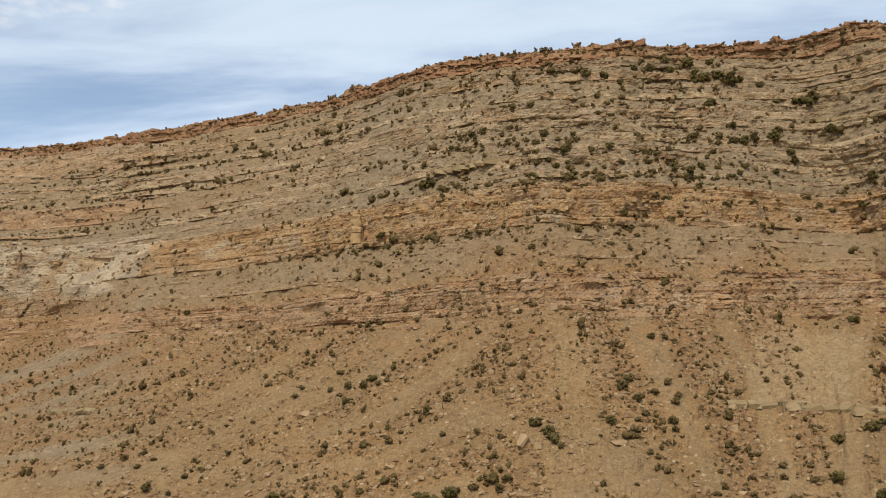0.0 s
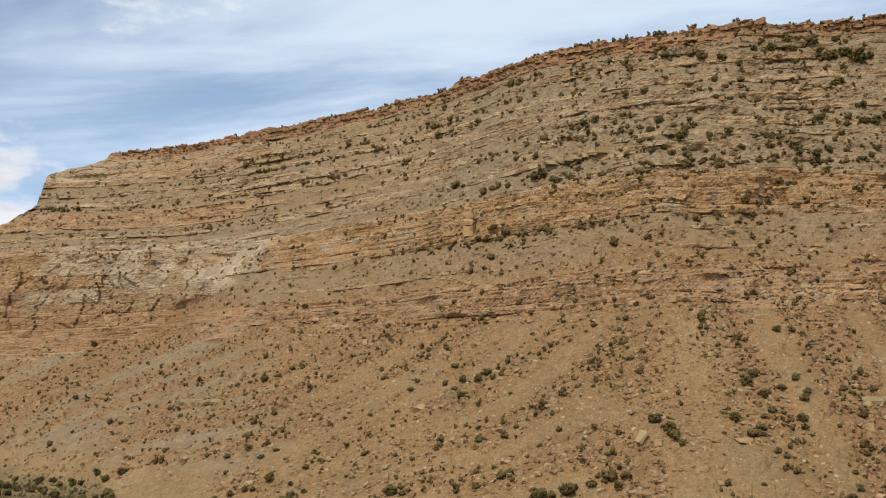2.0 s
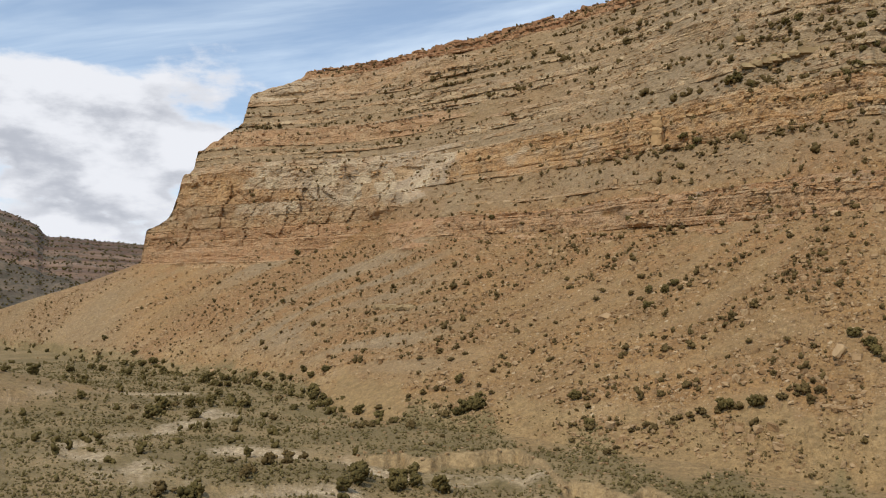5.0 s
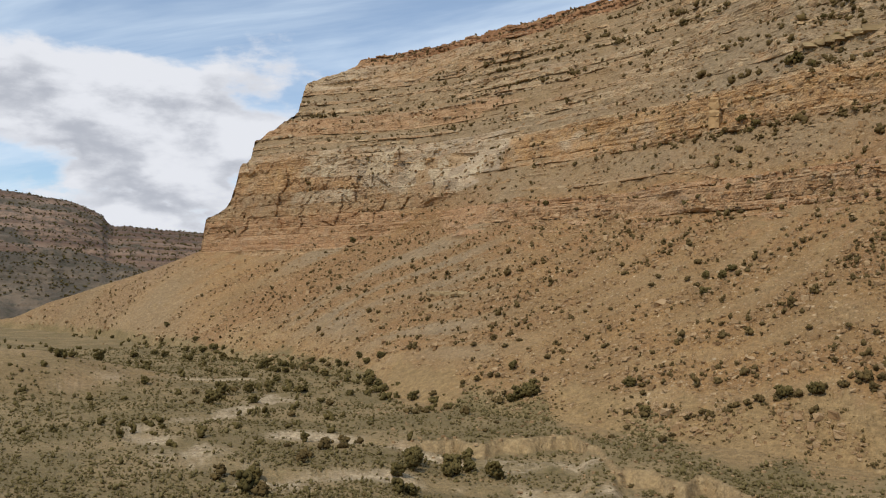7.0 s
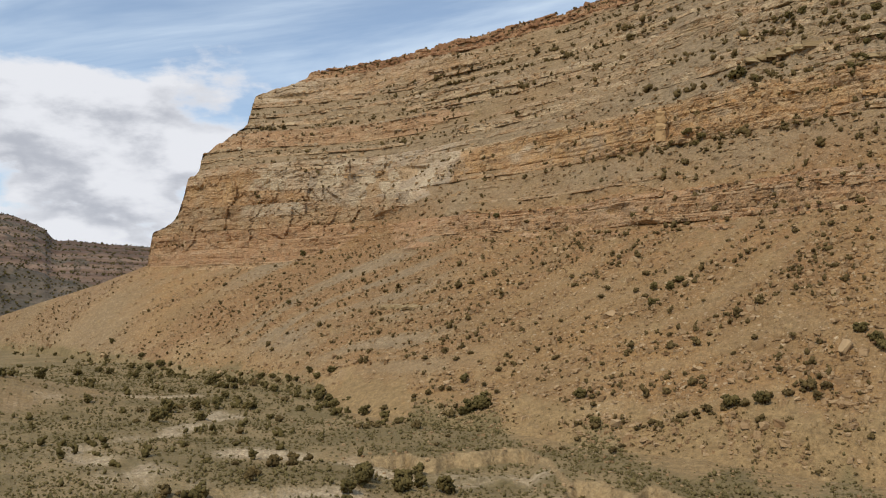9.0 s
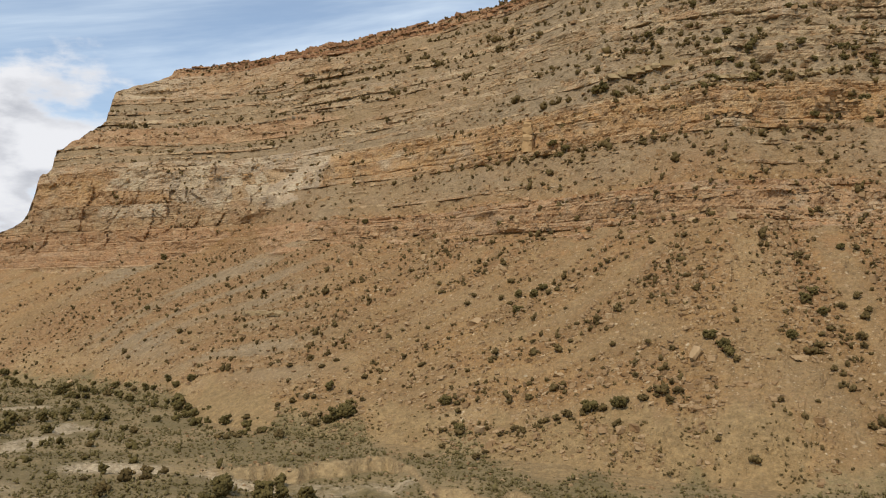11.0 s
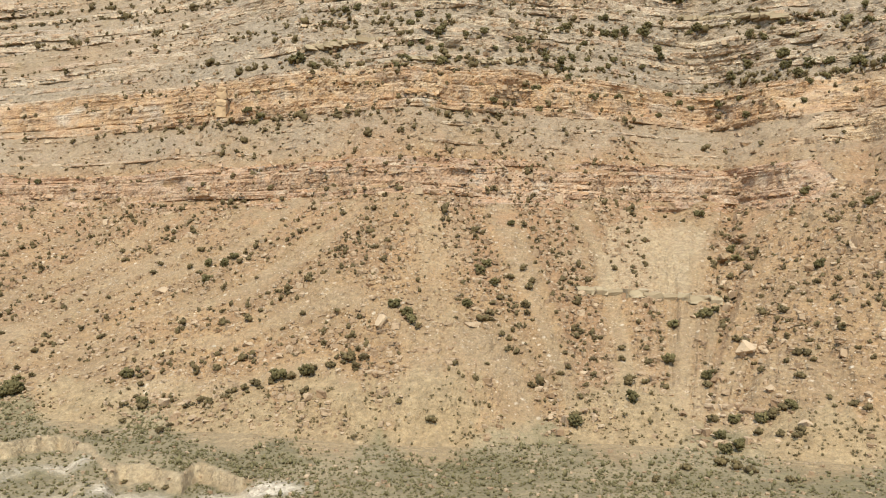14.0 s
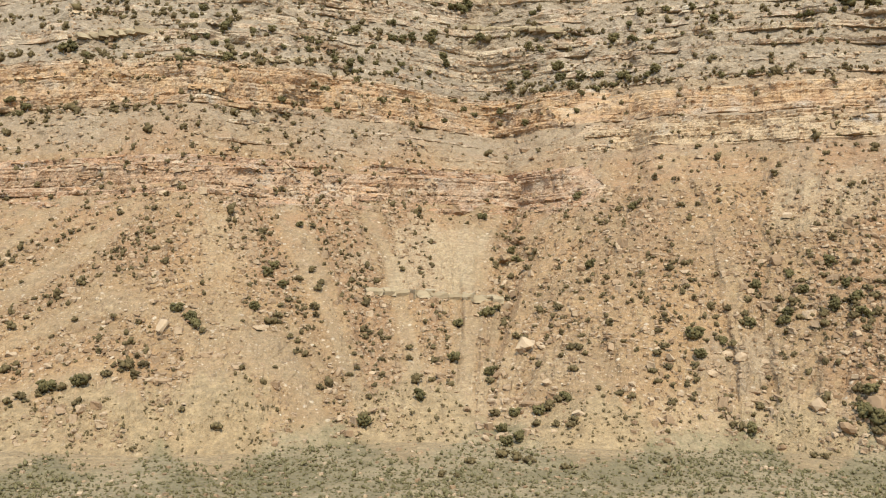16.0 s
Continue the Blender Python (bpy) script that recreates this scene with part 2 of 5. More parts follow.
def slope_at(az, w):
    """A point of the hillside, at a bearing and a level of the mean slope: distance, height, how rocky, bed level."""
    az, w = np.broadcast_arrays(np.asarray(az, float), np.asarray(w, float))
    arc = np.radians(az) * 400.0
    level = w + 1.3 * fbm(arc / 70, w / 60, 3, 1) * step(w, 55, 80)
    # which rock: the long wall, the point, or the wall beyond the gully
    turn = az + 20.5 - 3 * vnoise(level / 9, level * 0, 7)
    turn_east = az - 31.0 - 2 * vnoise(level / 11, level * 0, 6)
    zone = np.where(turn < 0, 1, np.where(turn_east > 0, 2, 0))
    lo, hi, hard, k = np.zeros(w.shape), np.ones(w.shape), np.zeros(w.shape), np.zeros(w.shape, int)
    for i, (bottoms, hardness) in enumerate(ZONES):
        n = np.clip(np.searchsorted(bottoms, level, side="right") - 1, 0, len(bottoms) - 2)
        here = zone == i
        lo, hi, hard = np.where(here, bottoms[n], lo), np.where(here, bottoms[n + 1], hi), np.where(here, hardness[n], hard)
        k = np.where(here, n + 60 * i, k)
    # where rock crops out and where rubble covers it
    cover = fbm(arc / 38, w / 9, 4, 5) + 0.35 * vnoise(arc / 6, w / 4, 8)
    start = 61 - 5 * step(az, -25, -32) + 3.0 * fbm(arc / 15, arc * 0, 3, 4)
    rocky = step(level, start - 1, start + 3) * (0.62 + 0.8 * cover + 0.4 * step(hard, 0.8, 1.0))
    low = step(az, -38, -22) * step(az, 42, 28)
    rocky = rocky + step(level, 97, 101) * step(level, 128, 125) * (0.55 + 0.3 * step(az, -9, -2))
    rocky = rocky + step(level, start, start + 4) * step(level, 80, 77) * (0.35 * low - 1.2 * step(az, 30, 35))
    rocky = rocky - step(level, 80, 84) * step(level, 98, 94) * 0.5 * (1 - step(az, -20, -27))
    rocky = rocky + step(level, RIM - 10, RIM - 8) * 0.7 + step(az, 31, 34) * step(level, 85, 87) * step(level, 121, 118) * 0.7
    rocky = rocky + step(az, -22, -29) * step(level, start, start + 4) * 0.5
    rocky = rocky + step(az, -33, -30) * step(az, -17.5, -19.5) * step(level, 88, 93) * step(level, 134, 128) * 0.7
    # a fan of rubble climbs to the foot of the pale cliff
    fan = np.interp(az, [-31, -27.5, -25, -22, -19, -17], [58, 66, 78, 93, 101, 96])
    fan = step(level, fan + 3, fan - 4) * step(az, -31, -29) * step(az, -16.5, -18.5) * (1 - step(az, -24, -22) * step(level, 82, 79))
    rocky = np.clip(rocky, 0, 1) * (1 - 0.9 * fan)
    hard = np.clip(hard + 0.3 * vnoise(arc / 45, k * 1.7, 9) * step(hard, 0.15, 0.5) + 0.35 * step(az, -24, -30) * step(level, 126, 100), 0, 1)
    tau = np.clip((level - lo) / (hi - lo), 0, 1)
    riser = 0.45 + 0.35 * hard
    lift = 0.6 + 0.38 * hard
    gz = step(tau, 0.0, riser) * lift + (1 - lift) * np.clip((tau - riser) / (1 - riser), 0, 1)
    gr = 0.16 * np.clip(tau / riser, 0, 1) + 0.84 * np.clip((tau - riser) / (1 - riser), 0, 1)
    solid = rocky * step(hard, 0.15, 0.45)
    inbed = step(level, 56, 61) * (level < RIM) * solid * (1 - 0.4 * step(level, 124, 134) * step(az, -2, -14)) * step(np.minimum(np.abs(turn), np.abs(turn_east)), 0.0, 2.0)
    z = w + inbed * (lo + (hi - lo) * gz - level)
    r = reach(az, w + inbed * (lo + (hi - lo) * gr - level))
    # blocks and joints stand proud of the risers, soft seams lie back
    wide = arc + 2.5 * vnoise(arc / 9, k * 1.3, 10)
    block = cells(wide / 7.5, k, 11) + 0.6 * cells(wide / 2.6, k, 12) + 0.7 * vnoise(arc / 17, k * 5.3, 12)
    edge = step(tau, 0, 0.10) * step(tau, riser + 0.08, riser - 0.05) * step(level, start + 2, start + 12)
    r = r - inbed * edge * (0.25 + 0.75 * hard) * (0.55 + 0.6 * block) * (1 - 0.35 * step(level, 124, 135))
    seam = vnoise(level * 1.3, arc / 40, 14) + 0.7 * vnoise(level * 3.1, arc / 16, 15)
    r = r + inbed * (0.4 - 0.2 * step(az, -17, -24)) * seam
    # spalled faces with curved edges in the thick cliffs
    side = arc + 3.0 * vnoise(arc / 11, level / 9, 17) + 0.1 * level
    face, gap = flakes(side / 5.5, (level + 4.0 * vnoise(arc / 14, level / 13, 18)) / 15.0, 3)
    small, _ = flakes(side / 3.4, level / 4.6, 5)
    thick = inbed * np.maximum(step(az, -17, -24) * step(level, 66, 80), 0.3 * step(hi - lo, 4.5, 6.5))
    r = r - thick * (2.0 * face + 0.8 * small) + thick * 0.5 * step(gap, 0.07, 0.0)
    r = r + (0.35 + 0.65 * rocky) * step(w, 50, 66) * (2.4 * fbm(arc / 13, level / 13, 3, 16) + 0.9 * rocky * fbm(arc / 4, level / 3.5, 2, 13))
    rocky = solid
    # buttresses and draws
    r = r + step(w, 20, 80) * 6.0 * fbm(arc / 48, w / 160, 3, 20)
    off = az - np.interp(w, [0, 12, 35, 70, 120, 226], [26.4, 26.6, 26.2, 26.9, 24.2, 23.0]) - 0.6 * vnoise(w / 7, w * 0, 21) - 0.35 * vnoise(w / 2.3, w * 0, 22)
    gully = 6.0 * np.exp(-(off / 1.9) ** 2) + 6.5 * np.clip(1 - np.abs(off) / 0.75, 0, 1) * step(w, 100, 60)
    r = r + gully * step(w, 5, 60) * (1 - 0.75 * step(w, 140, 215))
    # rills and lumps on the rubble slope, along the fall line
    soft = (1 - rocky) * step(w, 0, 12)
    fall = fall_line(az, w) + 3.5 * vnoise(arc / 9, w / 9, 26) + 1.2 * vnoise(arc / 3, w / 3, 28)
    rill = 1.3 * np.sqrt(fbm(fall / 21, w / 130, 3, 24) ** 2 + 0.06) + 0.6 * fbm(fall / 9, w / 90, 3, 25)
    r = r + soft * (2.3 * (rill - 0.45) * (1 - 0.6 * clay_at(az, w)) - 7.0 * bulge_at(az, w) + 0.9 * fbm(arc / 4.0, w / 4.0, 3, 27) + 0.3 * vnoise(arc / 1.1, w / 1.0, 31))
    # roughness of the bare rock and of the rubble
    grit = TAB[(az * 977.0).astype(int) & 255, (w * 61.0).astype(int) & 255] - 0.5
    r = r + grit * (0.5 * rocky + 0.35 * soft)
    z = z + 1.3 * step(level, RIM - 5, RIM) * (cells(arc / 4.0, k, 34) + vnoise(arc / 9, az * 0, 35))
    top = np.interp(az, NOSE_AZ, NOSE_TOP)
    top = top + 1.5 * fbm(az * 2.5, w / 40, 2, 33) * step(top, 62, 80)
    rocky = np.where((z > top) & (top < 62), 0, rocky)
    level = np.where(z > top, np.minimum(level, top), level)
    z = np.where(z > top, np.where(top < 62, np.maximum(top - 0.7 * (z - top), -1.0), top + 0.01 * (z - top)), z)
    return r, z, rocky, level


def near_line(x, y, points):
    """Distance from a broken line in the plan."""
    d = np.full(np.shape(x), 1e9)
    for (ax, ay), (bx, by) in zip(points[:-1], points[1:]):
        ux, uy = bx - ax, by - ay
        t = np.clip(((x - ax) * ux + (y - ay) * uy) / (ux * ux + uy * uy), 0, 1)
        d = np.minimum(d, np.hypot(x - ax - t * ux, y - ay - t * uy))
    return d


def polar(*pairs):
    return [(r * math.sin(radians(a)), r * math.cos(radians(a))) for a, r in pairs]


WASH = [polar((-33.2, 296), (-34.7, 266), (-38.5, 243), (-41.7, 234), (-42.2, 218), (-39.4, 202), (-38.1, 186), (-33, 170)),
        polar((-45.9, 299), (-41.8, 330), (-39.5, 332), (-36, 345)),
        polar((-33, 214), (-28.3, 208), (-24, 200), (-19, 192), (-14, 190)),
        polar((-36, 172), (-29, 173), (-18, 172), (-10, 166), (-2, 158))]
BANK_AZ = [-30, -26, -21.7, -18, -14.5, -13, -11.5, -7.7, -4.4, -2]
BANK_R = [208, 208, 208, 209, 213, 203, 181, 176, 173, 165]
MOUND = (-262, 222, 46, 40)


def floor_height(az, r):
    """Height of the valley floor at a bearing and distance."""
    arc = np.radians(az)
    x, y = r * np.sin(arc), r * np.cos(arc)
    toe = np.interp(az, FINE, CONTOUR[0])
    z = 0.9 * fbm(x / 40, y / 40, 3, 40) + 0.22 * fbm(x / 5, y / 5, 3, 44)
    # cut bank of the dry wash
    rb = np.interp(az, BANK_AZ, BANK_R) + 5 * fbm(az * 0.55, az * 0, 3, 46)
    on = step(az, -27, -22) * step(az, -2.0, -4.5) * (1 - 0.75 * step(np.abs(az + 12.6), 1.6, 0.6))
    z = z + 2.7 * (step(r, rb - 2.6 + 1.2 * vnoise(az * 2.2, r * 0, 47), rb + 0.9 + 1.2 * vnoise(az * 3.1, r * 0, 48)) - 1) * on
    # bare mound by the track
    z = z + 13 * np.exp(-((x - MOUND[0]) / MOUND[2]) ** 2 - ((y - MOUND[1]) / MOUND[3]) ** 2)
    for line in WASH:
        z = z - 0.7 * step(near_line(x, y, line), 3.5, 1.0)
    # bank below the eye
    return np.maximum(z, EYE - 1.7 - r * 0.45 - 8 * step(r, 5, 60))


def surface(az, v):
    """The whole land: v below 0 is the floor (-1 under the eye to 0 at the toe), above it the level on the slope."""
    az, v = np.broadcast_arrays(np.asarray(az, float), np.asarray(v, float))
    r0, z0, rocky, level = slope_at(az, np.clip(v, 0, RIM))
    toe = slope_at(az, np.zeros_like(v))[0]
    t = np.clip(1 + v, 0, 1)
    rf = toe * t
    zf = floor_height(az, rf)
    back = np.clip(v - RIM, 0, None)
    rb = r0 + back * 6.0
    zb = z0 + np.minimum(back, 12) * 0.12 * step(back, 0, 3)
    blend = step(v, 0, 14)
    zs = z0 + floor_height(az, r0) * (1 - blend)
    r = np.where(v < 0, rf, np.where(v > RIM, rb, r0))
    z = np.where(v < 0, zf, np.where(v > RIM, zb, zs))
    return r, z, np.where(v < 0, 0, rocky), np.where(v < 0, v * 10, level)


def ground_point(az, v):
    r, z, _, _ = surface(az, v)
    a = np.radians(az)
    return np.stack([r * np.sin(a), r * np.cos(a), z], -1)
# ---- end of shape ----

# ---- materials ----
def principled(name):
    m = bpy.data.materials.new(name)
    m.use_nodes = True
    g = Graph(m.node_tree)
    out, b = g.node("ShaderNodeOutputMaterial"), g.node("ShaderNodeBsdfPrincipled")
    g.links.new(b.outputs[0], out.inputs[0])
    b.inputs["Roughness"].default_value = 0.9
    b.inputs["Specular IOR Level"].default_value = 0.2
    return m, g, b


def bump(g, b, height, strength=0.5, distance=0.3):
    n = g.node("ShaderNodeBump")
    n.inputs["Strength"].default_value, n.inputs["Distance"].default_value = strength, distance
    g.put(n.inputs["Height"], height)
    g.links.new(n.outputs[0], b.inputs["Normal"])


def strata_ramp(g, lev):
    """Colours of the beds by height, the foot of the lower cliff to the rim."""
    tan, grey, cream = (0.40, 0.255, 0.125), (0.325, 0.245, 0.155), (0.545, 0.41, 0.24)
    red, orange = (0.400, 0.192, 0.086), (0.472, 0.255, 0.096)
    return g.ramp(lev, [(0.24, tan), (0.258, red), (0.285, (0.435, 0.25, 0.125)), (0.312, (0.40, 0.22, 0.105)), (0.335, red), (0.345, tan), (0.40, (0.345, 0.238, 0.13)),
                          (0.425, (0.43, 0.26, 0.12)), (0.445, orange), (0.475, (0.50, 0.30, 0.125)), (0.515, orange), (0.528, cream), (0.545, grey), (0.575, cream), (0.60, (0.36, 0.262, 0.16)),
                          (0.64, cream), (0.67, grey), (0.70, cream), (0.74, grey), (0.77, cream), (0.80, grey), (0.84, (0.45, 0.30, 0.16)),
                          (0.88, grey), (0.897, (0.37, 0.235, 0.13)), (0.905, (0.39, 0.185, 0.082)), (0.925, (0.34, 0.155, 0.07)), (0.96, (0.37, 0.19, 0.09))])


def land_material():
    m, g, b = principled("canyon_land")
    pos = g.node("ShaderNodeTexCoord").outputs["Object"]
    level, rock, flat_ground, pale = (g.attr(n) for n in ("level", "rock", "flats", "pale"))
    wob = g.math("SUBTRACT", g.noise(g.scale(pos, (1, 1, 0.3)), 0.05, 4), 0.5)
    lev = g.math("DIVIDE", g.math("ADD", level, g.math("MULTIPLY", wob, 9.0)), 240.0)
    strata = strata_ramp(g, lev)
    # thin beds: long and flat patches of lighter and darker rock
    thin = g.noise(g.scale(pos, (0.14, 0.14, 1.5)), 1.0, 5, 0.6)
    strata = g.mix(g.remap(thin, 0.38, 0.68), g.mix(0.28, strata, (0.224, 0.159, 0.0966)), g.mix(0.3, strata, (0.571, 0.434, 0.26)))
    stain = g.noise(g.scale(pos, (1, 1, 0.15)), 0.35, 4, 0.6)
    strata = g.mix(g.remap(stain, 0.55, 0.8, 0, 0.35), strata, (0.306, 0.154, 0.0714))
    massive = g.attr("massive")
    # weathered patches: rusty, grey and buff
    patch = g.node("ShaderNodeSeparateColor")
    g.put(patch.inputs[0], g.noise(g.scale(pos, (1, 1, 1.6)), 0.075, 5, 0.62, out=1, distortion=0.6))
    rim = g.remap(level, 214, 217)
    strata = g.mix(g.math("MULTIPLY", g.remap(patch.outputs[0], 0.52, 0.64, 0, 0.55), g.math("SUBTRACT", 1.0, rim)), strata, (0.29, 0.22, 0.15))
    strata = g.mix(g.remap(patch.outputs[1], 0.49, 0.62, 0, 0.55), strata, (0.385, 0.215, 0.10))
    strata = g.mix(g.remap(patch.outputs[2], 0.55, 0.66, 0, 0.5), strata, (0.52, 0.40, 0.245))
    strata = g.mix(g.math("MULTIPLY", massive, g.remap(g.noise(pos, 0.06, 4, 0.6), 0.42, 0.58, 0.0, 0.55)), strata, (0.375, 0.225, 0.118))
    # joint blocks, each weathered a little differently
    joints = g.node("ShaderNodeTexVoronoi", feature="F1")
    bend = g.mix(1.0, g.noise(pos, 0.4, 3, out=1), (5, 5, 5), "MULTIPLY")
    g.put(joints.inputs["Vector"], g.scale(g.mix(0.3, pos, bend, "ADD"), (0.30, 0.30, 0.36)))
    joints.inputs["Scale"].default_value = 1.0
    tones = g.node("ShaderNodeSeparateColor")
    g.put(tones.inputs[0], joints.outputs["Color"])
    strata = g.mix(g.remap(tones.outputs[0], 0.0, 1.0, 0.0, 0.5, smooth=False), strata, g.ramp(tones.outputs[1], [(0.0, (0.25, 0.155, 0.085)), (0.35, (0.40, 0.225, 0.105)), (0.65, (0.40, 0.29, 0.175)), (1.0, (0.53, 0.39, 0.23))]))
    strata = g.mix(g.remap(joints.outputs["Distance"], 0.62, 0.85, 0.0, 0.45), strata, (0.19, 0.12, 0.065))
    strata = g.mix(g.math("MULTIPLY", g.attr("tier"), 0.7), strata, (0.475, 0.325, 0.168))
    strata = g.mix(g.math("MULTIPLY", g.attr("rust"), 0.6), strata, g.mix(g.remap(stain, 0.35, 0.65), (0.42, 0.245, 0.125), (0.32, 0.17, 0.085)))
    # fresh faces where slabs have fallen from the pale cliff
    fresh = g.node("ShaderNodeTexVoronoi")
    g.put(fresh.inputs["Vector"], g.scale(g.mix(0.16, pos, g.mix(1.0, g.noise(pos, 0.16, 3, out=1), (20, 20, 20), "MULTIPLY"), "ADD"), (1, 1, 0.75)))
    fresh.inputs["Scale"].default_value = 0.085
    face = g.node("ShaderNodeSeparateColor")
    g.put(face.inputs[0], fresh.outputs["Color"])
    slab = g.ramp(face.outputs[0], [(0.0, (0.36, 0.28, 0.19)), (0.3, (0.46, 0.36, 0.24)), (0.5, (0.41, 0.29, 0.18)), (0.75, (0.51, 0.41, 0.275)), (0.9, (0.46, 0.36, 0.235)), (1.0, (0.40, 0.26, 0.135))])
    strata = g.mix(g.math("MULTIPLY", pale, g.remap(stain, 0.3, 0.6, 0.75, 1.0)), strata, slab)
    # rubble and clay on the slopes
    big = g.noise(g.scale(pos, (1, 1, 0.5)), 0.028, 4, 0.6)
    soil = g.mix(g.remap(big, 0.35, 0.66), (0.234, 0.144, 0.065), (0.290, 0.170, 0.072))
    streak = g.attr("streak")
    soil = g.mix(g.remap(streak, 0.05, 0.8, 0, 0.65), soil, (0.240, 0.130, 0.059))
    soil = g.mix(g.remap(streak, -0.1, -0.9, 0, 0.42), soil, (0.268, 0.186, 0.097))
    mid = g.noise(pos, 0.22, 5, 0.65)
    soil = g.mix(g.remap(mid, 0.48, 0.75, 0, 0.55), soil, (0.34, 0.231, 0.11))
    foot = g.math("MULTIPLY", g.remap(level, 26, 6), g.remap(g.noise(pos, 0.035, 3), 0.45, 0.6))
    soil = g.mix(g.math("MULTIPLY", foot, 0.5), soil, (0.35, 0.245, 0.125))
    rusty = g.math("MULTIPLY", g.remap(level, 36, 58), g.remap(g.noise(g.scale(pos, (1, 1, 0.5)), 0.09, 5, 0.65), 0.47, 0.62, 0, 0.6))
    soil = g.mix(rusty, soil, (0.285, 0.152, 0.066))
    speck = None
    for size, amount in ((0.5, 0.7), (1.15, 0.8), (2.4, 0.6)):
        chips = g.node("ShaderNodeTexVoronoi")
        g.put(chips.inputs["Vector"], pos)
        chips.inputs["Scale"].default_value = size
        dot = g.remap(chips.outputs["Distance"], 0.40, 0.16)
        tone = g.node("ShaderNodeSeparateColor")
        g.put(tone.inputs[0], chips.outputs["Color"])
        dot = g.math("MULTIPLY", dot, g.remap(tone.outputs[0], 0.5, 0.7))
        soil = g.mix(g.math("MULTIPLY", dot, amount), soil, g.ramp(tone.outputs[1], [(0.0, (0.13, 0.085, 0.045)), (0.4, (0.27, 0.155, 0.075)), (0.7, (0.42, 0.30, 0.175)), (1.0, (0.55, 0.43, 0.28))]))
        speck = dot if speck is None else g.math("ADD", speck, dot)
    upper = g.remap(level, 78, 100)
    soil = g.mix(g.math("MULTIPLY", upper, 0.6), soil, (0.250, 0.180, 0.102))
    soil = g.mix(g.math("MULTIPLY", g.attr("shale"), 0.8), soil, g.mix(g.remap(mid, 0.4, 0.65), (0.220, 0.163, 0.098), (0.300, 0.223, 0.134)))
    fine = g.noise(g.scale(pos, (1, 1, 0.35)), 0.5, 5, 0.65)
    soil = g.mix(g.math("MULTIPLY", g.attr("clay"), 0.8), soil, g.mix(g.remap(fine, 0.38, 0.64), (0.236, 0.158, 0.074), (0.312, 0.212, 0.100)))
    soil = g.mix(g.math("MULTIPLY", g.attr("cream"), 0.5), soil, g.mix(g.remap(fine, 0.38, 0.64), (0.30, 0.215, 0.115), (0.41, 0.305, 0.165)))
    # valley floor: grey-green brush and pale silt
    dry = g.noise(pos, 0.045, 5, 0.6)
    plain = g.mix(g.remap(dry, 0.40, 0.64), (0.188, 0.139, 0.065), (0.278, 0.198, 0.100))
    tuft = g.noise(pos, 0.55, 4, 0.7)
    plain = g.mix(g.remap(tuft, 0.50, 0.62, 0, 0.45), plain, (0.130, 0.108, 0.048))
    plain = g.mix(g.attr("wash"), plain, g.mix(g.remap(g.noise(pos, 0.8, 4, 0.7), 0.4, 0.6), (0.33, 0.25, 0.155), (0.52, 0.41, 0.27)))
    soil = g.mix(flat_ground, soil, plain)
    edge = g.math("ADD", rock, g.math("MULTIPLY", g.math("SUBTRACT", g.noise(pos, 0.3, 4, 0.6), 0.5), 0.9))
    col = g.mix(g.remap(edge, 0.38, 0.55), soil, strata)
    seams = g.noise(g.scale(pos, (0.34, 0.34, 1.9)), 1.0, 5, 0.75)
    crack = g.math("MULTIPLY", g.remap(g.math("ABSOLUTE", g.math("SUBTRACT", seams, 0.5)), 0.028, 0.008), g.remap(edge, 0.4, 0.6))
    upright = g.noise(g.scale(pos, (0.35, 0.35, 0.045)), 1.0, 4, 0.65)
    split = g.math("MULTIPLY", g.remap(g.math("ABSOLUTE", g.math("SUBTRACT", upright, 0.5)), 0.022, 0.006), g.math("MULTIPLY", massive, g.remap(edge, 0.4, 0.6)))
    thin_seams = g.noise(g.scale(pos, (0.8, 0.8, 3.2), (3.1, 7.7, 1.3)), 1.0, 4, 0.7)
    crack = g.math("MAXIMUM", crack, g.math("MULTIPLY", g.remap(g.math("ABSOLUTE", g.math("SUBTRACT", thin_seams, 0.5)), 0.035, 0.012), g.remap(edge, 0.4, 0.6, 0.0, 0.8)))
    crack = g.math("MULTIPLY", crack, g.remap(massive, 0.0, 1.0, 0.36, 0.14))
    col = g.mix(g.math("MAXIMUM", crack, g.math("MULTIPLY", split, g.remap(patch.outputs[2], 0.4, 0.6, 0.0, 0.22))), col, (0.15, 0.10, 0.057))
    grain = g.noise(pos, 1.5, 6, 0.8)
    col = g.mix(0.85, col, g.ramp(grain, [(0.3, (0.35, 0.35, 0.35)), (0.7, (0.66, 0.66, 0.66))]), "OVERLAY")
    mottle = g.noise(g.scale(pos, (1, 1, 1.8)), 0.55, 4, 0.7)
    col = g.mix(0.75, col, g.ramp(mottle, [(0.32, (0.37, 0.37, 0.37)), (0.68, (0.64, 0.64, 0.64))]), "OVERLAY")
    g.put(b.inputs["Base Color"], col)
    layer = g.noise(g.scale(pos, (0.12, 0.12, 1.4)), 1.0, 5, 0.65)
    rough = g.noise(pos, 0.9, 6, 0.65)
    hgt = g.math("ADD", g.math("MULTIPLY", g.math("MULTIPLY", layer, rock), 1.6), g.math("ADD", rough, g.math("MULTIPLY", speck, 0.25)))
    bump(g, b, hgt, 0.8, 0.9)
    return m


